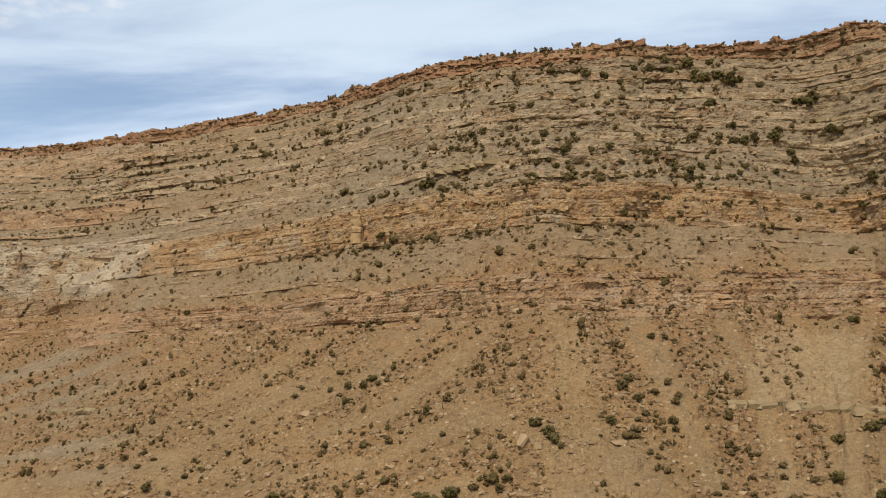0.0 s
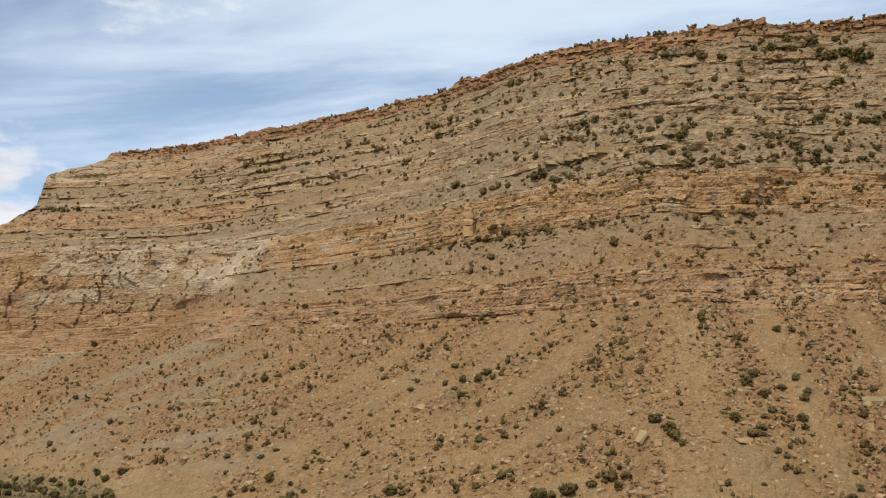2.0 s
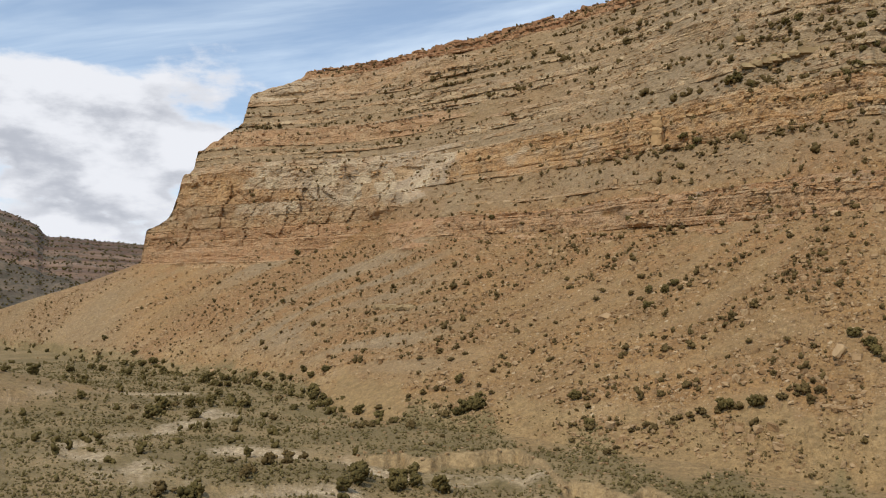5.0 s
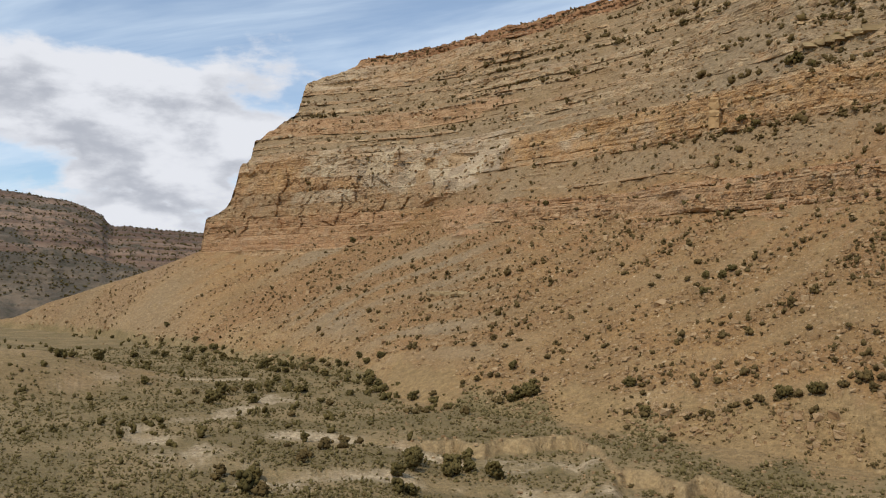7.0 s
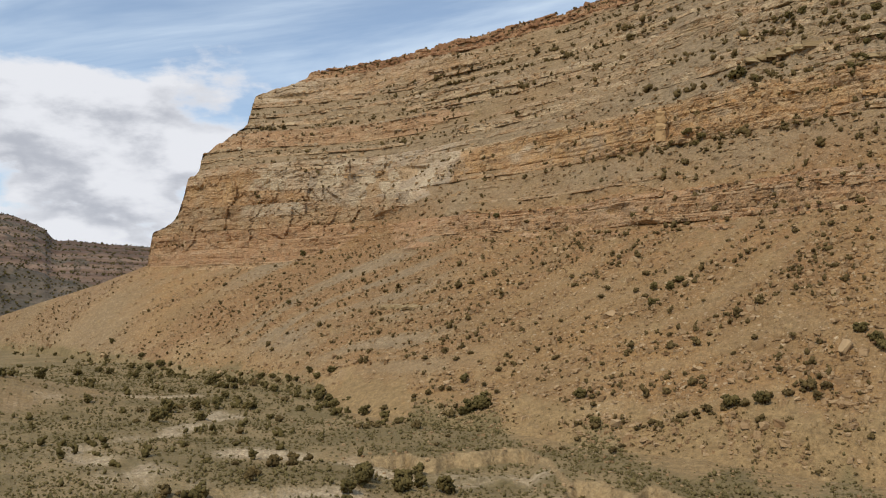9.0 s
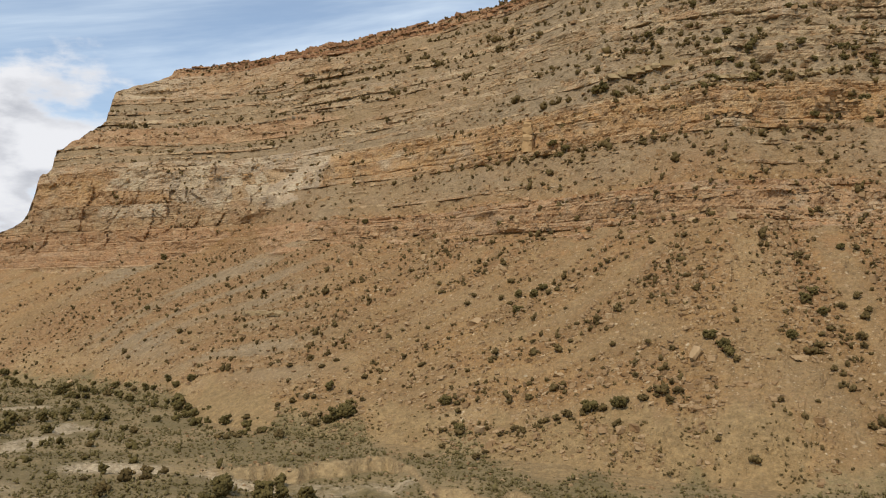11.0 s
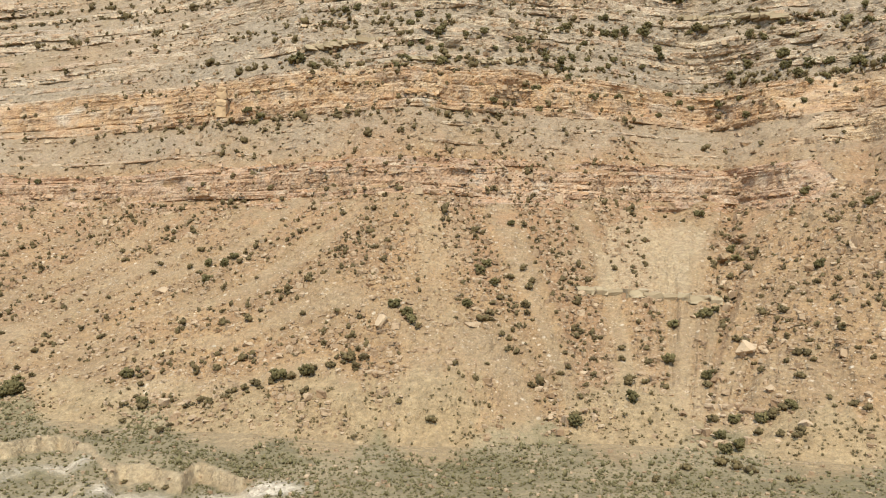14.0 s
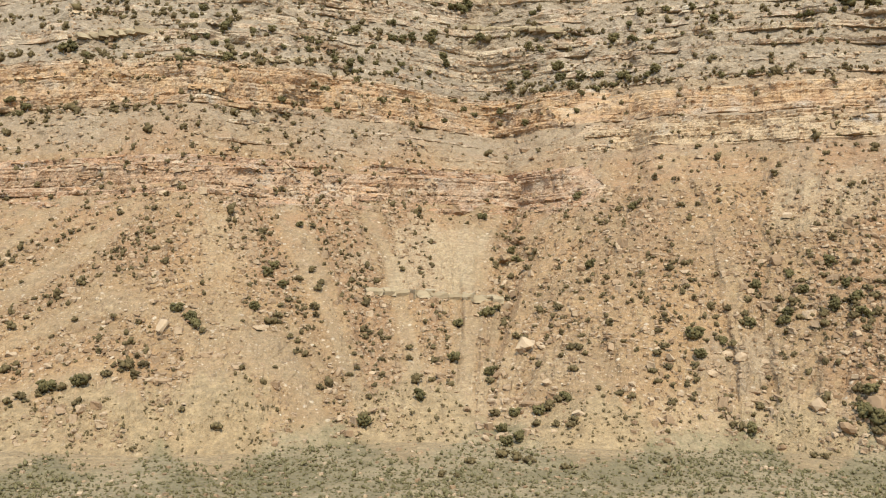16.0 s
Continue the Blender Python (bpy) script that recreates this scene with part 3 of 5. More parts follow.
def leaf_material(name, dark, light):
    m, g, b = principled(name)
    pos = g.node("ShaderNodeTexCoord").outputs["Object"]
    rnd = g.node("ShaderNodeObjectInfo").outputs["Random"]
    isl = g.node("ShaderNodeNewGeometry").outputs["Random Per Island"]
    f = g.math("ADD", g.math("MULTIPLY", rnd, 0.5), g.math("MULTIPLY", isl, 0.5))
    c = g.mix(f, dark, light)
    c = g.mix(g.remap(g.noise(pos, 2.5, 3), 0.4, 0.7, 0, 0.5), c, tuple(0.6 * v for v in dark))
    g.put(b.inputs["Base Color"], c)
    b.inputs["Specular IOR Level"].default_value = 0.05
    return m


def stone_material(name, a, bcol):
    m, g, b = principled(name)
    pos = g.node("ShaderNodeTexCoord").outputs["Object"]
    isl = g.node("ShaderNodeNewGeometry").outputs["Random Per Island"]
    rnd = g.node("ShaderNodeObjectInfo").outputs["Random"]
    f = g.math("FRACT", g.math("ADD", isl, rnd))
    c = g.mix(f, a, bcol)
    n = g.noise(pos, 1.6, 6, 0.65)
    c = g.mix(g.remap(n, 0.45, 0.75, 0, 0.6), c, tuple(0.55 * v for v in a))
    g.put(b.inputs["Base Color"], c)
    bump(g, b, n, 0.7, 0.25)
    return m


def bark_material():
    m, g, b = principled("bark")
    pos = g.node("ShaderNodeTexCoord").outputs["Object"]
    g.put(b.inputs["Base Color"], g.ramp(g.noise(g.scale(pos, (6, 6, 1)), 3.0), [(0.3, (0.09, 0.065, 0.045)), (0.7, (0.2, 0.155, 0.11))]))
    return m


def far_material():
    m, g, b = principled("far_mesa_cloud_shaded")
    pos = g.node("ShaderNodeTexCoord").outputs["Object"]
    # rock and soil colours kept dark: the shadow of a cloud is painted into them
    band = g.noise(g.scale(pos, (0.003, 0.003, 0.09)), 1.0, 4, 0.6)
    rock = g.mix(g.remap(band, 0.4, 0.65), (0.12, 0.076, 0.055), (0.25, 0.17, 0.12))
    soil = g.mix(g.remap(g.noise(pos, 0.02, 5, 0.6), 0.4, 0.65), (0.09, 0.074, 0.056), (0.17, 0.13, 0.092))
    edge = g.math("ADD", g.attr("rock"), g.math("SUBTRACT", g.noise(pos, 0.04, 4), 0.5))
    c = g.mix(g.remap(edge, 0.4, 0.6), soil, rock)
    g.put(b.inputs["Base Color"], g.mix(g.remap(g.noise(pos, 0.09, 4, 0.7), 0.5, 0.62, 0, 0.7), c, (0.06, 0.058, 0.04)))
    bump(g, b, g.noise(pos, 0.08, 5), 0.8, 6.0)
    return m


FAR = far_material()
LAND = land_material()
JUNIPER = leaf_material("juniper_green", (0.076, 0.061, 0.023), (0.160, 0.122, 0.047))
SCRUB = leaf_material("scrub_green", (0.080, 0.056, 0.024), (0.168, 0.118, 0.049))
SAGE = leaf_material("sage_green", (0.110, 0.088, 0.037), (0.215, 0.170, 0.075))


def ledge_material():
    m, g, b = principled("ledge_sandstone")
    pos = g.node("ShaderNodeTexCoord").outputs["Object"]
    high = g.node("ShaderNodeSeparateXYZ")
    g.put(high.inputs[0], pos)
    isl = g.node("ShaderNodeNewGeometry").outputs["Random Per Island"]
    c = strata_ramp(g, g.math("DIVIDE", high.outputs[2], 240.0))
    c = g.mix(0.55, c, g.ramp(isl, [(0.0, (0.27, 0.17, 0.085)), (0.3, (0.42, 0.25, 0.115)), (0.55, (0.33, 0.26, 0.175)), (0.8, (0.50, 0.37, 0.22)), (1.0, (0.39, 0.21, 0.095))]))
    n = g.noise(pos, 1.3, 6, 0.7)
    g.put(b.inputs["Base Color"], g.mix(g.remap(n, 0.45, 0.75, 0, 0.55), c, (0.17, 0.11, 0.06)))
    bump(g, b, n, 0.7, 0.3)
    return m


LEDGE_STONE = ledge_material()
RIM_STONE = stone_material("rim_sandstone", (0.24, 0.12, 0.06), (0.37, 0.205, 0.105))
STONE = stone_material("sandstone", (0.25, 0.15, 0.072), (0.42, 0.29, 0.16))
BARK = bark_material()


# ---- meshes ----
def grid_mesh(name, xyz, material, floats=None, smooth=False):
    """A sheet from an array of rows x columns x 3, with float attributes at its points."""
    n, m = xyz.shape[:2]
    me = bpy.data.meshes.new(name)
    idx = np.arange(n * m).reshape(n, m)
    quads = np.stack([idx[:-1, :-1], idx[:-1, 1:], idx[1:, 1:], idx[1:, :-1]], -1).reshape(-1, 4)
    me.vertices.add(n * m)
    me.vertices.foreach_set("co", xyz.reshape(-1).astype(np.float32))
    me.loops.add(quads.size)
    me.loops.foreach_set("vertex_index", quads.reshape(-1).astype(np.int32))
    me.polygons.add(len(quads))
    me.polygons.foreach_set("loop_start", np.arange(0, quads.size, 4, dtype=np.int32))
    me.polygons.foreach_set("use_smooth", np.broadcast_to(np.ravel(smooth), len(quads)).astype(bool))
    me.update(calc_edges=True)
    me.materials.append(material)
    for key, val in (floats or {}).items():
        me.attributes.new(key, "FLOAT", "POINT").data.foreach_set("value", val.reshape(-1).astype(np.float32))
    me.validate()
    return me

# ---- the land: one sheet, fine where the canyon wall is seen and coarse behind ----
az_fine = np.linspace(-52, 51, 950)
az_line = np.concatenate([np.linspace(-180, -54, 64), az_fine, np.linspace(53, 180, 65)])
v_line = np.concatenate([-1 + 0.98 * np.linspace(0, 1, 100) ** 0.55, np.linspace(-0.015, 0, 4)[:-1],
                         np.linspace(0, 62, 150)[:-1], np.linspace(62, RIM, 360), RIM + np.linspace(0.3, 1, 5) ** 2 * 40, [RIM + 200, RIM + 640]])
AZ, V = np.meshgrid(az_line, v_line)
R, Z, ROCK, LEVEL = surface(AZ, V)
A = np.radians(AZ)
# behind the eye the opposite wall closes the canyon
XYZ = np.stack([R * np.sin(A), R * np.cos(A), Z], -1)
edge = sage_edge(AZ) + 1.5 * fbm(XYZ[..., 0] / 5, XYZ[..., 1] / 5, 3, 61)
flats = step(over_toe(AZ, V), edge + 2.5, edge - 2.5)
flats = flats * (1 - 0.4 * step(np.hypot((XYZ[..., 0] - MOUND[0]) / MOUND[2], (XYZ[..., 1] - MOUND[1]) / MOUND[3]), 1.5, 1.1) * (V < 0))
wash = np.where(V < 0, step(np.min([near_line(XYZ[..., 0], XYZ[..., 1], p) for p in WASH], 0) + 2.5 * fbm(XYZ[..., 0] / 9, XYZ[..., 1] / 9, 3, 62), 9.0, 1.0), 0)
ARC = np.radians(AZ) * 400
pale = step(AZ, -35, -28) * step(AZ, -18.2, -20.2) * step(LEVEL, 86, 104) * step(LEVEL, 141, 130)
pale = step(pale + 0.55 * fbm(ARC / 16, LEVEL / 11, 4, 63), 0.35, 0.75)
pale = np.maximum(pale, 0.7 * step(AZ, -33, -31) * step(AZ, -26, -29) * step(LEVEL, 192, 196) * step(LEVEL, 219, 216))
shale = step(AZ, -16, -2) * step(LEVEL, 124, 130) * step(LEVEL, 217, 210) + 0.25 * step(LEVEL, 80, 84) * step(LEVEL, 104, 99) * (V > 60)
shale = shale + 0.45 * step(np.hypot((AZ - 40.6) / 2.2, (V - 17) / 7) + 0.4 * fbm(AZ, V / 4, 3, 65), 1.1, 0.7) + 0.5 * step(AZ, -37, -41) * (V > 0) * (V < 60) + 1.0 * step(AZ, -16, -23) * step(AZ, -36, -31) * step(V, 6, 20) * step(LEVEL, 104, 96) * step(streak_at(AZ, V), 0.5, -0.2)
shale = np.clip(shale + 0.3 * fbm(ARC / 20, V / 14, 3, 67) * (V > 60), 0, 1)
clay = np.where(V < 0, step(over_toe(AZ, V), sage_edge(AZ) - 2, sage_edge(AZ) + 2), clay_at(AZ, V))
cream = np.where(V < 0, 0, cream_at(AZ, V))
rust = step(AZ, -10, -20) * np.maximum(step(LEVEL, 144, 148) * step(LEVEL, 165, 162), 0.4 * step(LEVEL, 58, 64) * step(LEVEL, 86, 80))
rust = np.clip(rust + 0.35 * fbm(ARC / 18, LEVEL / 8, 3, 76) * (rust > 0), 0, 1)
shale = np.clip(shale + 0.6 * step(AZ, -6, -16) * (step(LEVEL, 124, 128) * step(LEVEL, 147, 143) + step(LEVEL, 163, 167) * step(LEVEL, 192, 186)), 0, 1)
tier = step(AZ, 29, 33) * step(LEVEL, 83, 87) * step(LEVEL, 101, 97)
bank_r = np.interp(AZ, BANK_AZ, BANK_R) + 5 * fbm(AZ * 0.55, AZ * 0, 3, 46)
cut = step(AZ, -27, -24) * step(AZ, -2, -4) * step(np.abs(R - bank_r + 0.5), 3.2, 1.2) * (V < 0)
flats, clay, cream = flats * (1 - cut), np.maximum(clay, cut), np.maximum(cream, cut)
wash = wash * step(fbm(XYZ[..., 0] / 9, XYZ[..., 1] / 9, 4, 66), -0.6, 0.5)
streak = streak_at(AZ, V)
massive = step(AZ, -15, -24) * step(LEVEL, 50, 62)
ground = tagged(new("ground", grid_mesh("ground", XYZ, LAND, {"level": LEVEL, "rock": ROCK, "flats": flats, "pale": pale, "wash": wash, "massive": massive, "shale": shale, "clay": clay, "cream": cream, "tier": tier, "rust": rust, "streak": streak}, V[:-1, :-1] < 0)),
                "layered tan and orange sandstone canyon wall above a dry valley floor", "canyon wall", kind="structure")

# a row of shrubs follows the crest of the clay fans
row = np.random.RandomState(31)
CREST_ROW = [(a + row.normal(0, 0.15), np.interp(a, [-7.4, -0.5, 3.6], [4.6, 12.0, 16.4]) + row.normal(0, 0.4), row.uniform(0.9, 1.9)) for a in np.concatenate([np.linspace(-7.3, -1.2, 13), [0.9, 2.4]])]
# bearing, level on the slope (below 0: on the floor), width
TREES_A = [(-46.5, -0.527, 3.9), (-44.3, -0.442, 4.1), (-42.3, -0.209, 4.8), (-41.6, -0.455, 3.2), (-41.5, -0.275, 3.7), (-40.7, 2.3, 2.8), (-40.4, 10.6, 3.3), (-38.8, -0.449, 2.3), (-38.7, 4.3, 3.3), (-38.6, -0.407, 2.7), (-37.6, -0.423, 4.6), (-37.2, -0.635, 2.2), (-37, -0.021, 4.2), (-36.9, -0.368, 4.6), (-36.2, -0.336, 2.4), (-36.1, -0.612, 1.4), (-35.6, -0.213, 3.2), (-35.4, -0.319, 3.9), (-35.2, -0.635, 4.2), (-35, -0.366, 4), (-34.3, -0.63, 2.7), (-34.1, -0.285, 3.2), (-33.6, -0.202, 3.1), (-32.8, -0.446, 2.1), (-32.8, -0.511, 1.8), (-32.6, -0.056, 3)]
TREES_B = [(-32.2, -0.237, 3.9), (-31.9, -0.038, 2.9), (-31.8, -0.532, 2.9), (-31.3, -0.015, 3.4), (-30.8, 12.9, 2.7), (-30.6, -0.06, 3.6), (-30.5, -0.458, 2.9), (-30.4, 2, 2.9), (-30.2, -0.243, 2.8), (-29.9, -0.099, 2.9), (-29.8, 33.7, 3), (-29.7, 2.8, 3.3), (-29.3, -0.421, 2.6), (-29.2, 3.3, 3.2), (-28.9, 63.4, 3.9), (-28.4, 6.9, 3.2), (-27.9, 6, 3.1), (-27.8, -0.004, 4.1), (-27.8, 23.9, 2.9), (-27.7, -0.51, 1.2), (-27.1, -0.014, 3.6), (-27, 8.6, 3.1), (-25.7, -0.403, 3.4), (-25.5, -0.452, 3.1), (-25.2, -0.121, 2.3), (-24.9, -0.001, 3.7), (-24.8, -0.361, 4), (-24.7, -0.106, 2.6), (-24.7, -0.433, 3.1)]
TREES_C = [(-24, -0.075, 2.7), (-23.5, 2.4, 2.9), (-22.7, -0.021, 2.1), (-22.2, -0.307, 4.1), (-21.7, 16.6, 2), (-21.4, -0.033, 2.9), (-21, -0.278, 3.2), (-20.9, 16.1, 2.4), (-20.7, 7.1, 2.9), (-20.1, -0.134, 1.4), (-19.5, -0.277, 4), (-19.4, -0.074, 1.8), (-19.2, 2.7, 2.4), (-18.9, 16.3, 2.7), (-18.5, 3.5, 3.4), (-18.5, 19.7, 1.8), (-18, 18.2, 2.3), (-17.9, 3.9, 4.3), (-17.2, 4.7, 5), (-17.1, 9.9, 1.7), (-17.1, 45.5, 2.6), (-16.4, 75.5, 3.3), (-16.3, 8.3, 1.7), (-16.2, 14, 2.2), (-14.7, 25.4, 2.1), (-14.5, 96.7, 2.9), (-14.4, 70.8, 2.4), (-13.8, 28, 2), (-12.2, 28.9, 2.3), (-12, -0.045, 1.7)]
TREES_D = [(-11.5, 44.1, 1.9), (-11.1, 0.8, 1.8), (-11, 33.3, 1.9), (-10.9, 9.4, 3.5), (-10.9, 4, 1.5), (-10.7, -0.2, 1.4), (-10.2, 9.7, 1.9), (-10.1, 8.1, 1.9), (-10, 3.4, 2.7), (-9.9, 106.1, 2.7), (-9.6, 36.9, 2.7), (-9.2, 39.7, 2), (-8.9, 48.7, 2.1), (-8.5, 50.8, 1.9), (-8.2, -0.205, 1.6), (-7.6, 68, 3.1), (-7.4, 38.6, 1.9), (-6.9, 36.8, 2.2), (-6.8, 69.8, 2), (-6.4, 34.2, 3.3), (-6.3, 39.5, 3), (-6.1, 60.1, 1.7), (-5.3, 39.4, 3), (-4.8, 60.9, 2.1), (-4.8, 85.5, 2.3), (-4.7, 42, 3), (-4.3, 63.1, 2.5), (-4.3, 90.2, 2.8), (-4.2, 105, 3.5), (-3.8, 8.8, 2.3)]
TREES_E = [(-3.8, 23.8, 2.9), (-3.7, 99.2, 3.4), (-3.7, 87.4, 2.3), (-3.3, 35.9, 1.4), (-3.3, 101.8, 3.4), (-3.1, 9.6, 2.9), (-3.1, 95.1, 2.4), (-3, 26.5, 2), (-2.6, 67.7, 2.5), (-2.5, 100.3, 2.4), (-2.2, 97.2, 2.4), (-1.9, 63.4, 2.1), (-1.8, 55.5, 1.8), (-1.6, 11.1, 4.4), (-1.4, 129.1, 5.6), (-0.9, 11.3, 2.6), (-0.9, 130.1, 4.6), (-0.3, 26, 1.9), (-0.1, 126.9, 4), (-0.1, 34.9, 2.4), (-0, 12.6, 4.1), (0.5, 153, 3.2), (0.8, 98, 2), (1, 66.6, 2), (1.1, 138.1, 3.6), (1.4, 67.8, 2), (1.6, 55.3, 1.5), (1.6, 14.3, 2.9), (1.6, 101.4, 2.3), (1.7, 99, 2.3)]
TREES_F = [(1.9, 159.2, 4.8), (1.9, 37.7, 1.5), (1.9, 26.9, 1.9), (2, 58.9, 1.9), (2.1, 57.1, 2.7), (2.2, 100.7, 2.3), (2.6, 160.5, 3.8), (2.8, 65.1, 1.8), (2.9, 15.6, 2.9), (3.4, 50.9, 1.6), (3.4, 65.6, 1.7), (3.5, 63.5, 1.9), (3.7, 16.2, 2.9), (4.1, 58.4, 2.2), (4.2, 45.3, 2.4), (4.7, 172.9, 3.3), (5.4, 122.3, 4.7), (5.9, 175.9, 3.8), (5.9, 128.2, 4.3), (6.1, 149, 4.1), (6.1, 7.8, 1.5), (6.2, 136.9, 3.5), (6.4, 218.7, 3), (6.7, 24.9, 3.4), (6.7, 154.5, 3.6), (6.9, 138.7, 4), (7.1, 212.6, 3), (7.2, 23.3, 1.8)]
TREES_G = [(7.5, 135.1, 4), (7.5, 168, 4.2), (7.6, 205, 3.5), (8, 142.1, 5), (8.1, 127, 3.9), (8.2, 137, 3.5), (8.2, 4.6, 2.6), (8.2, 147.5, 4.6), (8.3, 129.2, 4.4), (8.6, 55, 2.2), (8.6, 154.7, 3.1), (8.7, 212.5, 4.2), (9.4, 131.2, 3), (9.5, 136.2, 2.5), (9.6, 199.1, 6.3), (9.6, 25.9, 1.5), (9.7, 15.1, 1.7), (9.8, 143.6, 4.1), (10.2, 127.4, 2.9), (10.3, 167.1, 4.2), (10.3, 28.6, 3.1), (10.4, 130.3, 2.5), (10.8, 197, 5.2), (10.8, 51.1, 2.5), (10.9, 147.8, 4.1), (11.1, 38, 3), (11.2, 167.3, 3.2), (11.5, 39.9, 3.1), (11.7, 138, 3), (11.7, 107.9, 3.7)]
TREES_H = [(11.7, 15.3, 1.3), (11.8, 192.3, 4), (11.8, 67, 2.8), (11.8, 26.9, 2.8), (11.9, 25.4, 1.9), (12, 34.5, 3), (12, 29.6, 2.2), (12.4, 30.7, 2.3), (12.6, 21.6, 1.8), (12.8, 203.8, 4.1), (13, 107.8, 2.8), (13, 53.8, 3), (13, 36.7, 2.7), (13.4, 137.5, 3.6), (13.4, 143.7, 4.7), (13.6, 196.1, 4.7), (13.8, 202.2, 5.9), (13.8, 53.6, 2.3), (13.9, 140.8, 3.1), (13.9, 39, 2.4), (14, 28.5, 2.6), (14.2, 26.9, 2.2), (14.3, 33.7, 2.3), (14.4, 113.5, 4.8), (14.4, 64.6, 2.2), (14.5, 35.5, 2), (14.6, 103.7, 3.2), (14.6, 10.2, 2.3), (14.6, 107, 2.8), (14.8, 210.7, 5.5)]
TREES_I = [(14.9, 138, 3.6), (15, 132.5, 4.6), (15.1, 202.2, 5.4), (15.8, 129.5, 4.1), (15.8, 151.7, 4.3), (16, 131.2, 4.6), (16, 113.1, 2.9), (16.2, 207.9, 6.7), (16.3, 153.1, 3.8), (16.3, 127.9, 3.6), (16.4, 123.2, 3.5), (16.4, 197.8, 6.5), (16.4, 12.9, 2.3), (16.7, 17.4, 1.8), (16.7, 135.4, 3.7), (16.8, 35.4, 2), (16.8, 103.9, 2.1), (16.9, 14.3, 1.8), (17.1, 196.5, 7.2), (17.4, 144.9, 3.2), (17.4, 173.9, 6.3), (17.4, 29.4, 2.3), (17.4, 3, 3.7), (17.5, 209.1, 4.3), (17.6, 135.5, 3.2), (17.7, 8.1, 1.7), (18, 110, 3.4), (18, 35.8, 2.4), (18.1, 197.2, 6)]
TREES_J = [(18.1, 10.6, 1.4), (18.2, 112.3, 3), (18.3, 21.8, 1.6), (18.4, 15.9, 2.1), (18.5, 130.2, 3.1), (18.7, 151.5, 4.9), (18.7, 191.9, 7.7), (18.7, 160.6, 5.5), (19, 131.2, 3.2), (19.3, 151, 5), (19.3, 194.8, 5.4), (19.3, 136.1, 3.7), (19.6, 111.7, 3), (19.6, 39.5, 2.1), (19.7, 115.5, 3.5), (19.9, 153, 4.5), (20, 68.2, 2.5), (20.2, 18.4, 2.1), (20.2, 15.9, 1.8), (20.5, 191.8, 4.2), (20.8, 11.1, 2.9), (21, 8.2, 3.1), (21.1, 135, 3.8), (21.1, 153.5, 6.2), (21.4, 160.5, 4.6), (22, 15.6, 2.7), (22, 146.5, 5.1), (22.1, 107.6, 3.1), (22.2, 141.2, 3.9), (22.5, 180.4, 4.9)]
TREES_K = [(22.7, -0.164, 1.7), (22.8, 120.2, 3.8), (23.1, 15.9, 3.6), (23.1, 178.6, 7.3), (23.3, 23.6, 3.6), (23.3, 117.2, 3.8), (23.6, -0.159, 1.3), (23.6, 181.1, 6.1), (24, 159.8, 3.6), (24.1, 111.4, 3.2), (24.4, -0.096, 2.3), (24.4, 160.9, 5.4), (24.8, 58.8, 3.8), (24.9, 160.6, 3), (25.2, 26.5, 4), (25.3, 15.9, 1.5), (25.5, 11.2, 2.3), (25.7, 111.7, 3.8), (25.8, 27.9, 3), (25.9, 5.2, 2.4), (26.1, 34.5, 1.8), (26.1, 31.2, 1.7), (26.1, 117.6, 2.7), (26.2, 24.5, 1.6), (26.3, 2.4, 3.1), (26.4, -0.07, 2.8), (26.4, 131, 5.1), (26.5, 41.7, 2.2), (26.7, -0.01, 3), (27, 42.5, 3.7)]
TREES_L = [(27, 117.5, 3.8), (27.1, 21.2, 2.5), (27.1, 5.2, 3.2), (27.3, 50.6, 2.7), (27.3, -0.076, 2.3), (27.4, 105.8, 3.1), (27.5, 152.8, 4), (27.5, 136.8, 5.1), (27.7, 40.1, 2.5), (27.9, 173.9, 4.1), (28.1, -0.09, 2.8), (28.4, 149.6, 4), (28.5, 27.6, 2.9), (28.5, 3.7, 2.4), (28.5, 126.4, 3.8), (28.6, 15.1, 2), (28.7, 5.8, 3.2), (29.1, 21.6, 1.5), (29.4, 7, 2.7), (29.4, 157.9, 4), (29.4, 138.8, 6.2), (29.6, 132, 5), (29.8, 28.6, 2.9), (29.8, 3.8, 1.8), (29.9, 8.5, 2.7), (30.3, 9, 3), (30.3, 127.9, 4.9), (30.4, -0.098, 2.3), (30.6, 19.2, 2.1), (30.7, 110.7, 3)]
TREES_M = [(30.8, 65.2, 3.3), (30.8, 3.7, 2.9), (30.8, 14.9, 2.6), (31, 132.2, 5.5), (31, 119.5, 3.2), (31.1, 19.2, 2.7), (31.3, 21.9, 2.4), (31.5, 18.1, 1.8), (31.6, 36.4, 2.7), (31.7, 40.5, 3.1), (31.7, 159.1, 2.9), (31.9, 125.3, 3.8), (32.1, 132.7, 5), (32.4, 11.2, 1.4), (32.8, 30.9, 1.6), (32.8, 37.2, 2), (33, 152.7, 5.7), (33, 126.9, 3.8), (33.5, 59.5, 2.7), (33.7, 131, 6.5), (33.8, 10.2, 2.5), (34, 129.3, 4.3), (34, 161.4, 4), (34.2, 152, 5.1), (34.3, 59.8, 3.1), (34.5, 9.6, 2.5), (34.7, 169.9, 4.1), (35.1, 130, 3.8), (35.3, 157.3, 4), (35.4, 63.3, 2.3)]
